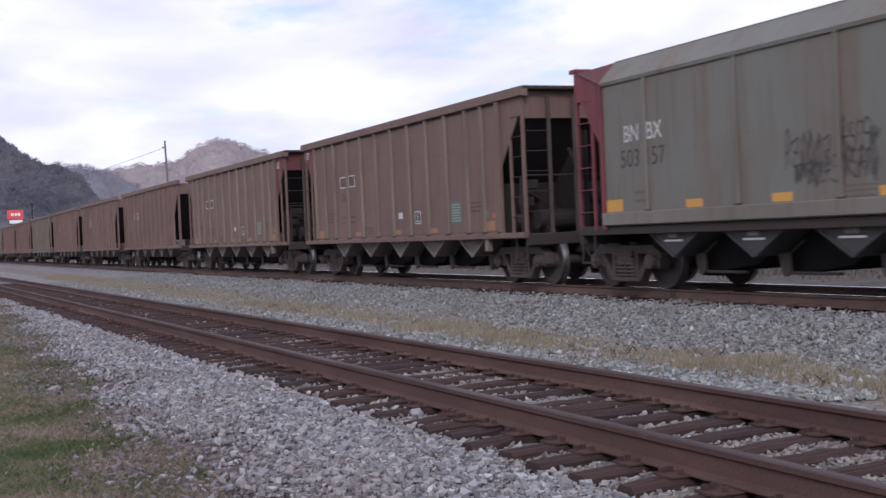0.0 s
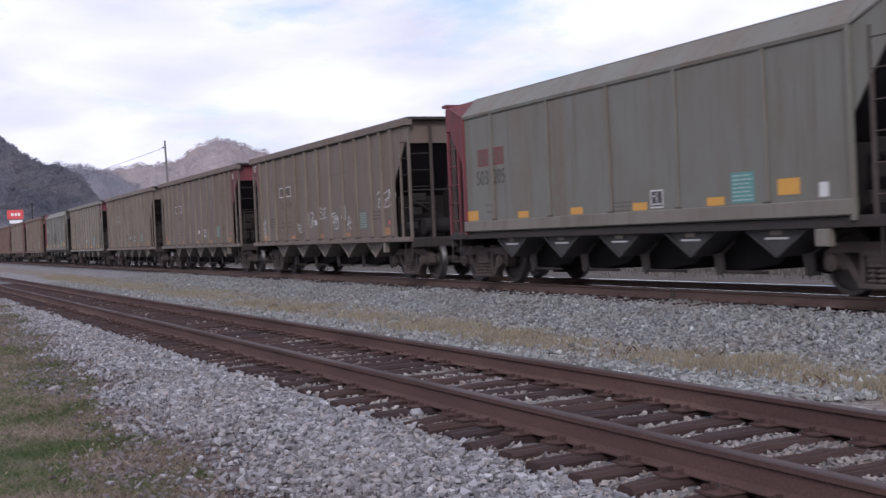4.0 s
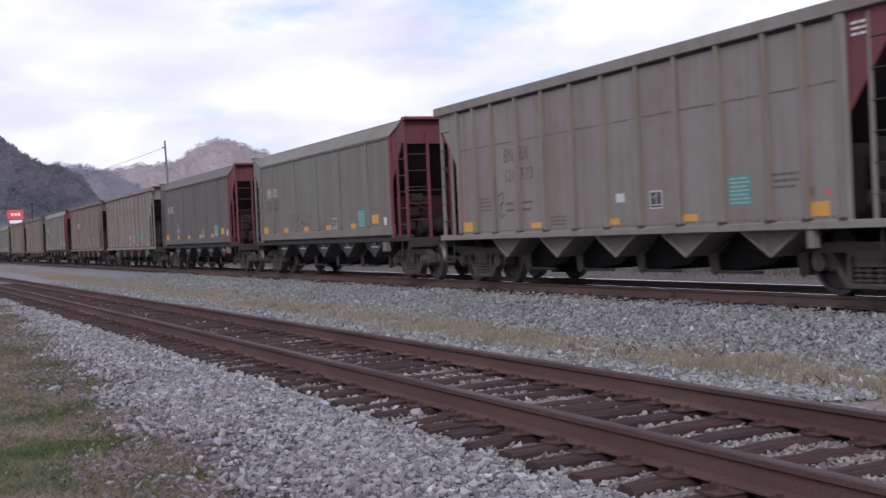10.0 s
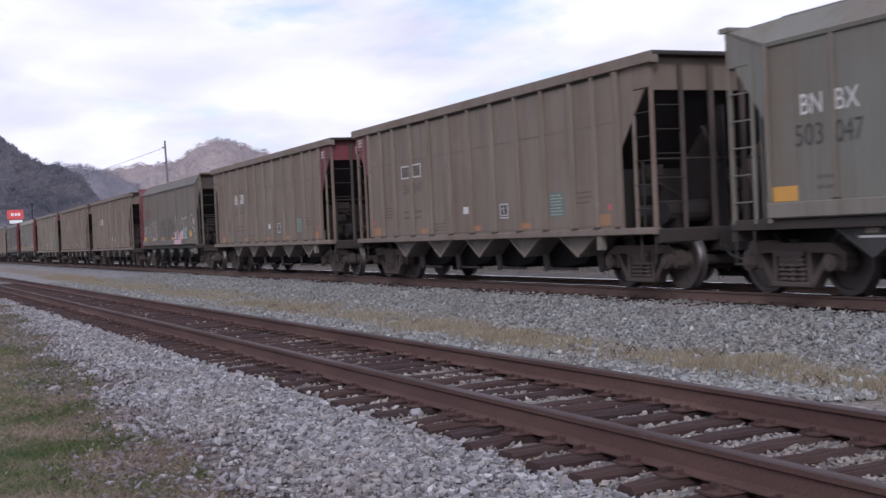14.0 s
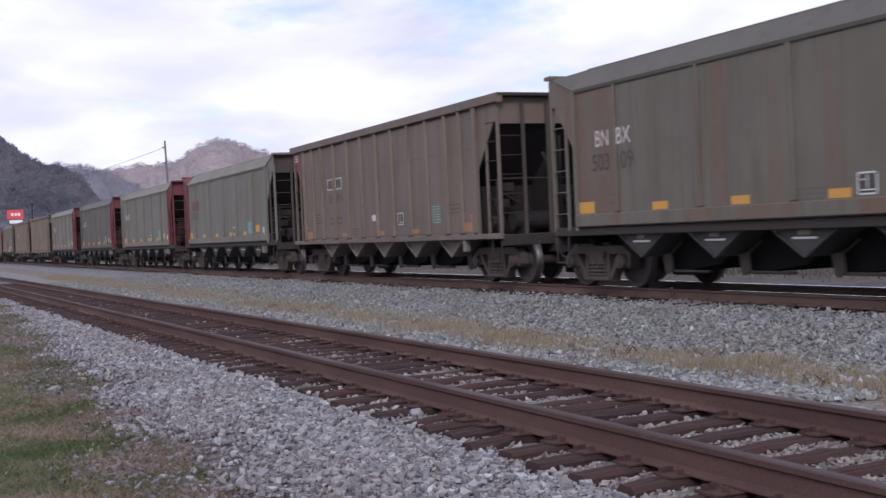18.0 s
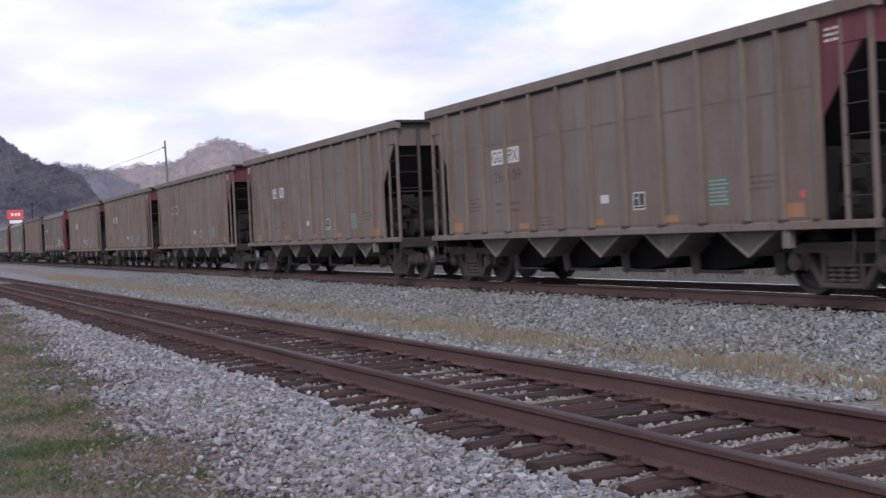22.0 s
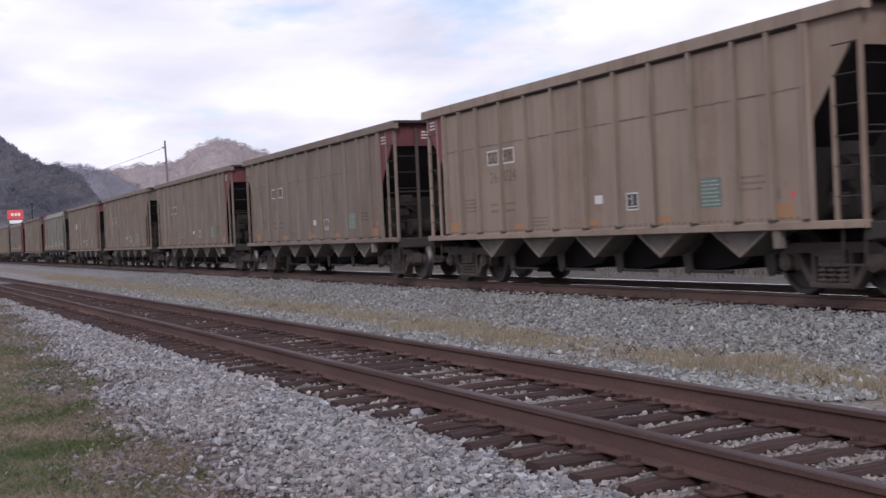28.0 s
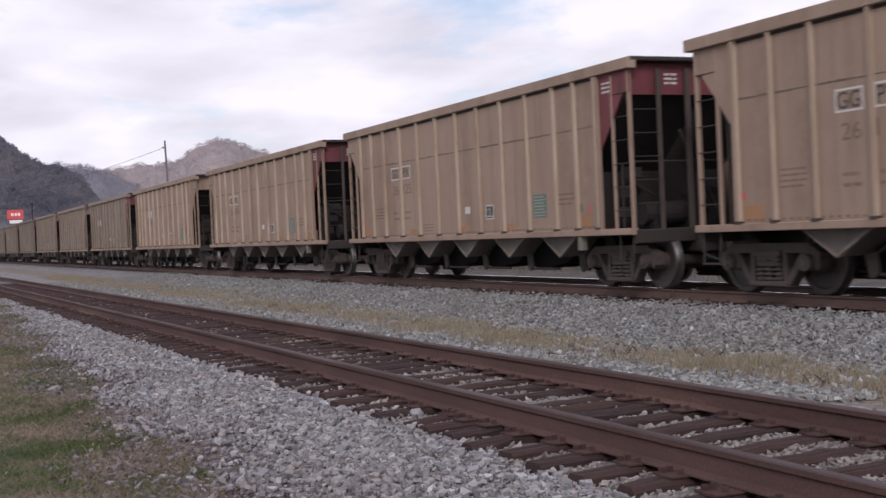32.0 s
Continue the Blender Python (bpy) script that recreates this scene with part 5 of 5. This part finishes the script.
def scrawl(car, x0, x1, z0, z1, n, kind, seed, mat):
    """Graffiti: a row of letters, either angular outlines or thin handwriting."""
    r = random.Random(seed)
    cw = (x1 - x0) / n
    block = kind in "WD"
    for i in range(n):
        if kind in "fr":
            cx, cz = x0 + (i + 0.5) * cw, (z0 + z1) / 2 + r.uniform(-0.06, 0.06)
            ring = [(a * 0.35, r.uniform(0.75, 1.15)) for a in range(18)]
            daub(car, [(cx + math.cos(a) * cw * 0.55 * k, cz + math.sin(a) * (z1 - z0) * 0.5 * k) for a, k in ring], mat, 0.003 + 0.001 * i)
            continue
        shape = r.choice(SHAPES if block else HAND)
        jit = lambda: r.uniform(-1, 1) * (0.17 if block else 0.08)
        w, h = cw * (r.uniform(0.9, 1.1) if block else r.uniform(0.9, 1.25)), (z1 - z0) * r.uniform(0.85, 1.0)
        lean, up = r.uniform(-0.12, 0.18), r.uniform(0, 0.1) * (z1 - z0)
        if kind == "t":
            runs = [[(x0 + (i + 0.1) * cw, r.uniform(z0, z0 + 0.1)), (x0 + (i + 0.3) * cw, (z0 + z1) / 2), (x0 + (i + 0.2) * cw, r.uniform(z1 - 0.1, z1))], [(x0 + (i + 0.1) * cw, r.uniform(z0 + 0.15, z0 + 0.3)), (x0 + (i + 0.9) * cw, r.uniform(z1 - 0.3, z1))]]
        else:
            runs = [[((a + jit() + lean * c) * w + x0 + i * cw, (c + jit()) * h + z0 + up) for a, c in run] for run in shape]
        width = {"W": 0.015, "D": 0.022, "t": 0.07}.get(kind, 0.015)
        part("graffiti_letter", sprayed(runs, width, not block), mat, car, "spray-painted letter outline" if block else "thin sprayed scribble", pose(0, -SHEET - 0.006 - 0.0009 * i, 0))


BIG = [   # four tall outlined letters: where each stands, and its outline
    (8.76, 9.32, 1.50, 2.36, [(0.1, 0), (0, 0.65), (0.55, 1), (0.85, 0.85), (0.95, 0.05)]),
    (9.30, 10.62, 1.50, 2.30, [(0, 0), (0.02, 0.75), (0.2, 1), (0.48, 0.45), (0.75, 1), (1, 0.85), (0.92, 0.05), (0.7, 0.3)]),
    (10.58, 11.50, 1.17, 2.30, [(0.05, 0), (0.1, 0.35), (0, 0.92), (0.92, 1), (0.9, 0.62), (0.45, 0.6), (0.5, 0.5), (1, 0.55), (0.95, 0.22), (0.4, 0.2), (0.5, 0.05)]),
    (11.65, 12.85, 1.14, 2.36, [(0.04, 0.05), (0.02, 0.6), (0.2, 0.93), (0.5, 1), (0.68, 0.92), (0.48, 0.62), (0.85, 0.45), (1, 0)]),
]


def tall_letters(car):
    for i, (x0, x1, z0, z1, run) in enumerate(BIG):
        pts = [(x0 - HALF + a * (x1 - x0), z0 + c * (z1 - z0)) for a, c in run]
        part("graffiti_letter", sprayed([pts], 0.02, i == 3), m_spray, car, "tall pale outlined letter", pose(0, -SHEET - 0.009, 0))
    o = -HALF
    daub(car, [(o + 8.80, 1.36), (o + 9.62, 1.36), (o + 9.42, 1.74), (o + 8.84, 1.70)], m_pink, 0.005)
    daub(car, [(o + 9.62, 1.36), (o + 10.40, 1.36), (o + 10.48, 1.75), (o + 9.75, 1.66)], m_pink, 0.005)
    daub(car, [(o + 10.80, 1.40), (o + 11.12, 1.42), (o + 11.16, 1.68), (o + 10.84, 1.62)], m_teal, 0.005)
    daub(car, [(o + 12.48, 1.92), (o + 12.70, 1.98), (o + 12.72, 2.20), (o + 12.52, 2.16)], m_pink, 0.005)
    ob = part("graffiti_fill", Mesh().box(o + 8.78, o + 10.25, -0.002, 0, 1.14, 1.345), m_pink, car, "filled patch of pink spray paint", pose(0, -1.601, 0))


CURLS = [   # a flowing signature between two curls
    [(9.36, 1.98), (9.20, 2.04), (9.12, 1.82), (9.16, 1.55), (9.32, 1.44), (9.40, 1.52)], [(9.50, 1.92), (9.38, 1.94), (9.31, 1.76), (9.38, 1.60), (9.48, 1.66)],
    [(9.52, 1.44), (9.66, 1.74), (9.80, 1.98), (9.88, 1.70), (9.86, 1.48)], [(9.58, 1.64), (9.96, 1.68)], [(9.98, 1.96), (9.98, 1.58), (10.08, 1.54)], [(9.90, 1.82), (10.18, 1.86)],
    [(10.14, 1.68), (10.34, 1.72), (10.28, 1.84), (10.16, 1.76), (10.20, 1.60), (10.38, 1.58)], [(10.42, 1.58), (10.46, 1.80), (10.58, 1.82), (10.62, 1.58)],
    [(10.62, 1.60), (10.92, 1.56), (11.12, 1.76), (11.08, 2.00), (10.90, 2.02), (10.86, 1.88), (10.98, 1.84)], [(10.30, 2.06), (10.44, 2.10), (10.40, 1.98)],
]
HATCH = [[(10.24 + 0.1 * i, 1.42), (10.36 + 0.1 * i, 1.56)] for i in range(8)]


def signature(car):
    for i, run in enumerate(CURLS):
        part("graffiti_letter", sprayed([[(a - HALF, c) for a, c in run]], 0.026, True), m_spray, car, "flowing white sprayed line", pose(0, -SHEET - 0.007 - 0.0006 * i, 0))
    part("graffiti_fill", sprayed([[(a - HALF, c) for a, c in run] for run in HATCH], 0.035, False), m_teal, car, "teal spray-paint hatching", pose(0, -SHEET - 0.0065, 0))


def dress_ribbed(car, marks, num, amber, filled, red_l, red_r, card):
    o = -HALF - 0.09
    refl = m_yellow if amber else m_orange
    if marks in ("GG PX", "BN BX box"):
        a, b2 = ("GG", "PX") if marks[0] == "G" else ("BN", "BX")
        framed(car, o + 3.33, o + 3.85, 2.48, 2.79, filled)
        framed(car, o + 4.05, o + 4.55, 2.48, 2.80, filled)
        text(car, a, o + 3.37, o + 3.80, 2.525, 2.745, m_black)
        text(car, b2, o + 4.10, o + 4.50, 2.525, 2.755, m_black)
    else:
        text(car, "BN", o + 3.40, o + 3.78, 2.50, 2.78, m_grime)
        text(car, "BX", o + 4.08, o + 4.46, 2.51, 2.79, m_grime)
    ink = m_grime if amber else m_ghost
    if num[0]:
        text(car, num[0], o + 3.43, o + 3.80, 2.11, 2.34, ink)
    if num[1]:
        text(car, num[1], o + 4.07, o + 4.62, 2.12, 2.35, ink)
    patch(car, "card", o + 7.60 - card, o + 7.86 - card, 1.52, 1.67, m_white)
    part("chart_panel", fixed_mesh("chart_panel", lambda: Mesh().box(0.02, 0.34, -0.003, 0, 0.02, 0.28).data("chart_panel", m_black)), None, car, m=pose(o + 8.64, -SHEET, 1.37))
    part("chart_frame", fixed_mesh("chart", chart_mesh), None, car, "white framed data chart", m=pose(o + 8.64, -SHEET - 0.002, 1.37))
    tp = part("teal_panel", fixed_mesh("teal", lambda: Mesh().box(0, 0.54, -0.004, 0, 0, 0.45).data("teal_panel", m_teal)), None, car, "teal panel with pale lines", m=pose(o + 10.75, -SHEET, 1.34))
    pl = part("panel_text", fixed_mesh("tl", lambda: line_mesh(7, 0.46, 0.06, 0.022, "panel_text", m_tealbar, 3)), None, tp, m=pose(0.04, -0.004, 0.03))
    if not amber:
        paint_of(tp, m_teal_old)
        paint_of(pl, m_tealbar_old)
    for x0, x1, z0, z1 in ((1.32, 1.78, 1.12, 1.33), (4.45, 4.86, 1.14, 1.25), (7.30, 7.68, 1.14, 1.25), (9.56, 9.94, 1.14, 1.25), (12.50, 12.92, 1.13, 1.33)):
        patch(car, "reflector", o + x0, o + x1, z0, z1, refl)
    for key, rows, w, step, t, x, z in (("s1", 4, 0.55, 0.08, 0.03, 2.18, 1.55), ("s2", 2, 0.36, 0.14, 0.05, 3.42, 1.5), ("s3", 2, 0.42, 0.14, 0.05, 4.10, 1.5), ("s4", 3, 0.6, 0.07, 0.03, 5.25, 1.18), ("s5", 3, 0.6, 0.09, 0.035, 11.72, 1.55)):
        st = part("stencil_text", fixed_mesh(key, lambda: line_mesh(rows, w, step, t, "stencil_text", m_grime, int(key[1]) + 4)), None, car, m=pose(o + x, -SHEET - 0.003, z))
        paint_of(st, m_grime if amber else m_trace)
    wl3 = fixed_mesh("w3", lambda: line_mesh(3, 0.26, 0.075, 0.035, "stencil_text", m_white, 11))
    if red_l:
        part("stencil_text", wl3, None, car, "white stencilled lines", m=pose(-6.92, -SHEET - 0.002, 3.5))
    if red_r:
        part("stencil_text", wl3, None, car, "white stencilled lines", m=pose(6.13, -SHEET - 0.002, 3.44))
        part("stencil_text", wl3, None, car, "white stencilled lines", m=pose(6.905, -0.75, 3.52, 0, 0, 90))
    patch(car, "dot", o + 1.28, o + 1.38, 1.42, 1.52, m_dot)
    patch(car, "dot", o + 12.86, o + 12.95, 1.40, 1.50, m_dot)
    patch(car, "dab", o + 12.48, o + 12.64, 1.40, 1.55, m_sill)


def dress_smooth(car, style, num, faded):
    o = -7.18
    mk = m_white if style == "white" else m_grime
    if style == "red":
        for x0, x1 in ((1.88, 2.40), (2.57, 3.10)):
            patch(car, "mark_panel", o + x0, o + x1, 2.49, 2.85, m_redmark)
    text(car, "BN", o + 1.93, o + 2.36, 2.53, 2.81, mk)
    text(car, "BX", o + 2.62, o + 3.06, 2.53, 2.81, mk)
    if num[0]:
        text(car, num[0], o + 1.80, o + 2.36, 2.10, 2.40, m_black)
    if num[1]:
        text(car, num[1], o + 2.60, o + 3.12, 2.10, 2.40, m_black)
    for x0, x1, z0, z1 in ((1.26, 1.80, 1.36, 1.57), (3.64, 4.08, 1.36, 1.49), (5.74, 6.17, 1.36, 1.49), (7.84, 8.27, 1.36, 1.49), (9.93, 10.36, 1.36, 1.49), (11.60, 12.07, 1.45, 1.68)):
        patch(car, "reflector", o + x0, o + x1, z0, z1, m_orange if faded else m_yellow)
    part("chart_panel", text_cache["chart_panel"], None, car, m=pose(o + 8.39, -SHEET, 1.38))
    part("chart_frame", text_cache["chart"], None, car, "white framed data chart", m=pose(o + 8.39, -SHEET - 0.002, 1.38))
    tp = part("teal_panel", text_cache["teal"], None, car, "teal panel with pale lines", m=pose(o + 10.54, -SHEET, 1.38))
    part("panel_text", text_cache["tl"], None, tp, m=pose(0.04, -0.004, 0.03))
    if num[1] or style != "red":
        patch(car, "card", o + 12.46, o + 12.64, 1.39, 1.59, m_white)
    part("stencil_text", text_cache["s2"], None, car, m=pose(o + 2.2, -SHEET, 1.5))
    part("stencil_text", text_cache["s4"], None, car, m=pose(o + 7.2, -SHEET, 1.36))


ENDS = ("end_gusset", "corner_post", "ladder_post", "body_post", "rung", "end_rung", "end_post", "end_sheet", "end_coaming", "end_cap")
BODY = ("side_sheet", "rib", "top_chord", "side_sill", "cap_strip")


def finish(car, kind, paint, red_l, red_r):
    for ob in car.children:
        base = ob.name.split(".")[0]
        if base in ENDS and not (kind == "R" and base == "end_cap"):
            right = ob.matrix_basis[0][0] < 0
            red = red_r if right else red_l
            plain = kind == "R" and base not in ("end_gusset", "end_sheet")
            if kind == "R" and base in ("rung", "end_rung"):
                continue
            dark = base == "end_post" if kind == "R" else right and not red and base in ("end_post", "end_sheet", "rung", "end_rung", "ladder_post")
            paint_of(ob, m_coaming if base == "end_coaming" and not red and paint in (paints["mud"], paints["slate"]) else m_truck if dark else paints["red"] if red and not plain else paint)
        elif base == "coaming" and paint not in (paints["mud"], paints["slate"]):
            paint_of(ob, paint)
        elif base == "bulkhead" and kind == "S" and (red_r if ob.matrix_basis[0][0] < 0 else red_l):
            paint_of(ob, m_bulkred)
        elif base in BODY and not (kind == "S" and base == "side_sill" and paint not in (paints["mud"], paints["slate"])):
            paint_of(ob, paint)
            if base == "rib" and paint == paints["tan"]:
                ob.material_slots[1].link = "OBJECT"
                ob.material_slots[1].material = m_sunlit_flange


# number in the train, kind (ribbed or smooth), paint, red ends (front, rear), marks, the two halves of its number
TRAIN = [
    (-13, "D", "oxide", 0, 0, "GG PX", "26", ""), (-12, "D", "oxide", 0, 1, "white", "503", ""), (-11, "D", "umber", 1, 0, "GG PX", "26", ""),
    (-10, "D", "oxide", 0, 0, "GG PX", "26", ""), (-9, "D", "oxide", 0, 0, "GG PX", "26", ""), (-8, "D", "umber", 0, 0, "GG PX", "26", ""),
    (-7, "D", "oxide", 0, 0, "GG PX", "26", ""), (-6, "D", "oxide", 0, 0, "GG PX", "26", ""), (-5, "D", "oxide", 1, 0, "GG PX", "26", ""),
    (-4, "R", "oxide", 0, 1, "GG PX", "26", ""), (-3, "R", "oxide", 1, 0, "GG PX", "26", ""),
    (-2, "S", "green", 1, 0, "white", "503", "157"), (-1, "R", "grey", 0, 1, "BN BX", "121", "029"), (0, "R", "brown", 1, 0, "GG PX", "26", "014"),
    (1, "R", "umber", 0, 1, "GG PX", "26", "066"), (2, "R", "umber", 1, 0, "GG PX", "26", "104"), (3, "S", "green", 1, 0, "red", "503", "205"),
    (4, "R", "umber", 0, 0, "GG PX", "26", ""), (5, "R", "umber", 1, 0, "GG PX", "26", "131"), (6, "S", "green", 0, 1, "white", "503", "161"),
    (7, "R", "umber", 1, 0, "BN BX box", "26", "057"), (8, "R", "grey", 1, 0, "BN BX", "121", "387"), (9, "S", "slate", 0, 1, "white", "", ""),
    (10, "S", "green", 0, 1, "white", "503", "132"), (11, "R", "grey", 0, 1, "BN BX", "121", "373"), (12, "R", "brown", 1, 0, "GG PX", "26", "084"),
    (13, "R", "brown", 1, 0, "GG PX", "26", "101"), (14, "S", "mud", 1, 0, "red", "503", ""), (15, "R", "brown", 0, 1, "GG PX", "26", "103"),
    (16, "R", "brown", 1, 0, "GG PX", "26", "049"), (17, "S", "green", 0, 1, "white", "503", "047"), (18, "S", "slate", 0, 1, "white", "503", ""),
    (19, "S", "green", 0, 1, "white", "503", ""), (20, "S", "green", 1, 0, "red", "503", "077"), (21, "R", "umber", 1, 0, "GG PX", "26", "095"),
    (22, "S", "mud", 0, 1, "white", "503", "109"), (23, "R", "brown", 0, 1, "GG PX", "26", "056"), (24, "R", "brown", 0, 1, "GG PX", "26", "013"),
    (25, "R", "brown", 0, 1, "GG PX", "26", "042"), (26, "R", "brown", 1, 0, "GG PX", "26", "077"), (27, "R", "brown", 0, 1, "GG PX", "26", "109"),
    (28, "S", "mud", 0, 1, "white", "13", "171"), (29, "R", "umber", 1, 0, "GG PX", "26", "038"), (30, "S", "green", 1, 0, "red", "503", "224"),
    (31, "R", "brown", 0, 1, "GG PX", "26", "030"), (32, "R", "brown", 1, 0, "GG PX", "26", "011"), (33, "R", "brown", 0, 1, "GG PX", "26", ""),
    # from here on the cars are coloured lighter to show late sunshine
    (34, "R", "brown", 0, 1, "GG PX", "26", ""), (35, "R", "fawn", 1, 0, "GG PX", "26", "024"), (36, "R", "fawn", 1, 0, "GG PX", "26", "055"),
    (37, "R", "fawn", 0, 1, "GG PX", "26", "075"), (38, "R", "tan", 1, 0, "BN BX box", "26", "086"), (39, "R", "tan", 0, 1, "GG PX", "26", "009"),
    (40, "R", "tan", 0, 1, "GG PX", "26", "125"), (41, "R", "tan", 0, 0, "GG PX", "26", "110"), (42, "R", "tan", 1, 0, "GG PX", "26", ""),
]
FILLED = {7, 13, 15, 23, 24, 26, 27, 29, 31, 37, 38}   # cars whose mark boxes are filled in white
CARD_AHEAD = {2, 7, 12, 16, 21, 26, 29, 36, 38}      # cars with the card one panel further ahead
NUDGE = {-2: -0.06, -1: -0.16, 0: -0.11, 1: -0.25, 2: -0.34, 3: -0.2, 4: 0.0, 5: 0.3, 6: 0.2, 7: 0.18, 8: 0.08, 9: -0.04, 10: 0.06, 11: -0.2, 13: -0.18, 15: -0.15, 16: -0.13, 17: -0.26, 20: -0.09,
         21: -0.19, 22: -0.09, 26: -0.18, 23: -0.1, 25: -0.13, 27: -0.1, 36: 0.1, 37: 0.08, 38: -0.14, 40: 0.12, 41: -0.10}   # slack in the couplings, metres
COLOURS = {"brown": "dusty brown", "umber": "dark umber", "tan": "sunlit brown", "fawn": "part-sunlit brown", "oxide": "reddish-brown", "grey": "pale grey", "mud": "mud-grey", "green": "grey-green", "slate": "dark slate-grey"}
SPRAY = {
    -2: [(6.1, 7.05, 1.78, 2.30, 6, "d"), (6.3, 7.15, 1.55, 1.92, 7, "d"), (7.25, 7.9, 1.90, 2.38, 5, "d"), (7.2, 7.9, 1.58, 2.0, 6, "d"), (9.3, 10.1, 1.5, 2.0, 2, "r")],
    0: [(5.3, 8.2, 1.40, 1.70, 7, "d")],
    2: [(1.05, 1.55, 1.2, 1.85, 3, "w"), (5.0, 5.45, 1.3, 1.6, 2, "w"), (6.05, 6.75, 1.4, 1.95, 3, "w"), (7.05, 7.8, 1.65, 2.05, 3, "w"), (8.15, 8.9, 1.5, 1.85, 3, "w"), (9.15, 9.6, 1.6, 2.0, 2, "w"), (9.6, 9.95, 1.3, 1.7, 1, "w"), (12.0, 13.3, 1.8, 2.3, 3, "w")],
    9: [(3.7, 4.3, 1.35, 2.0, 2, "w")],
    14: [(0.95, 5.2, 1.40, 2.15, 7, "W"), (5.4, 8.65, 1.45, 2.25, 7, "D")],
    17: [(7.2, 7.8, 1.5, 2.0, 2, "d")],
    11: [(2.95, 3.2, 1.35, 1.9, 1, "d")],
    10: [(4.4, 6.6, 1.42, 1.95, 6, "t")],
    13: [(1.3, 1.8, 1.4, 2.0, 2, "d"), (6.4, 7.4, 1.55, 2.05, 4, "d")],
    28: [(4.1, 5.9, 1.5, 1.95, 2, "f")],
    30: [(3.9, 4.6, 1.5, 1.85, 2, "f")],
}
MATS = {"d": m_darkspray, "w": m_spray, "W": m_spray, "D": m_darkspray, "t": m_scuff, "f": m_faint, "r": m_faintred}
proto = {"R": ribbed_car(), "S": smooth_car(), "D": distant_car()}
fresh = {"R": True, "S": True, "D": True}
cars = {}
for k, kind, paint, red_l, red_r, *_rest in TRAIN:
    if fresh[kind]:
        fresh[kind] = False
        cars[k] = proto[kind]
    else:
        cars[k] = copy_thing(proto[kind], Matrix.Identity(4))
for k, kind, paint, red_l, red_r, marks, n1, n2 in TRAIN:
    car = cars[k]
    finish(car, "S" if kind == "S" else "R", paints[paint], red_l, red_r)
    if kind == "D":
        framed(car, -3.9, -3.38, 2.48, 2.79, False)
        framed(car, -3.18, -2.68, 2.48, 2.80, False)
    elif kind == "R":
        dress_ribbed(car, marks, (n1, n2), paint == "grey", k in FILLED, red_l, red_r, 0.75 if k in CARD_AHEAD else 0.0)
    else:
        dress_smooth(car, marks, (n1, n2), k == 6)
    for i, (x0, x1, z0, z1, n, m) in enumerate(SPRAY.get(k, ())):
        scrawl(car, x0 - HALF, x1 - HALF, z0, z1, n, m, k * 10 + i, MATS[m])
    if k == 14:
        tall_letters(car)
    if k == 22:
        signature(car)
    side = "smooth-sided" if kind == "S" else "ribbed"
    ends = {(0, 0): "", (1, 0): " with red front end", (0, 1): " with red rear end", (1, 1): " with red ends"}[(red_l, red_r)]
    tag = "graffitied " if k in SPRAY or k == 22 else ""
    tagged(car, f"{tag}{COLOURS[paint]} {side} coal hopper car{ends}", "freight car", "hopper cars of the coal train")


def place(k, kind, t):
    left = -15.961 - SPEED * (t - 32.0) + PITCH * (k - 41)
    return left + (7.06 if kind == "S" else HALF) + NUDGE.get(k, 0.0)


def motions():
    # every wheelset of one axle turns alike, so each kind is keyed once and the rest take over the same keys
    spin = math.degrees(SPEED / FPS / WHEEL_R)
    keyed = {}
    for ob in list(scene.objects):
        if ob.name.split(".")[0] != "wheelset":
            continue
        x = round(ob.location.x, 2)
        if x not in keyed:
            walk(ob, [(i / FPS, pose(x, 0, WHEEL_R, 0, -((i * spin) % 360.0), 0)) for i in range(32 * FPS + 1)])
            keyed[x] = ob.animation_data
        else:
            ob.rotation_mode = "QUATERNION"
            ob.animation_data_create()
            ob.animation_data.action = keyed[x].action
            ob.animation_data.action_slot = keyed[x].action_slot
    for k, kind, *_rest in TRAIN:
        walk(cars[k], [(0, pose(place(k, kind, 0), MAIN_Y, 0)), (32, pose(place(k, kind, 32), MAIN_Y, 0))])


for ob in scene.objects:
    if ob.name.split(".")[0] in ("stencil_text", "panel_text", "spring_nest"):
        ob["kind"] = "stuff"     # pieces too small to tell apart
motions()
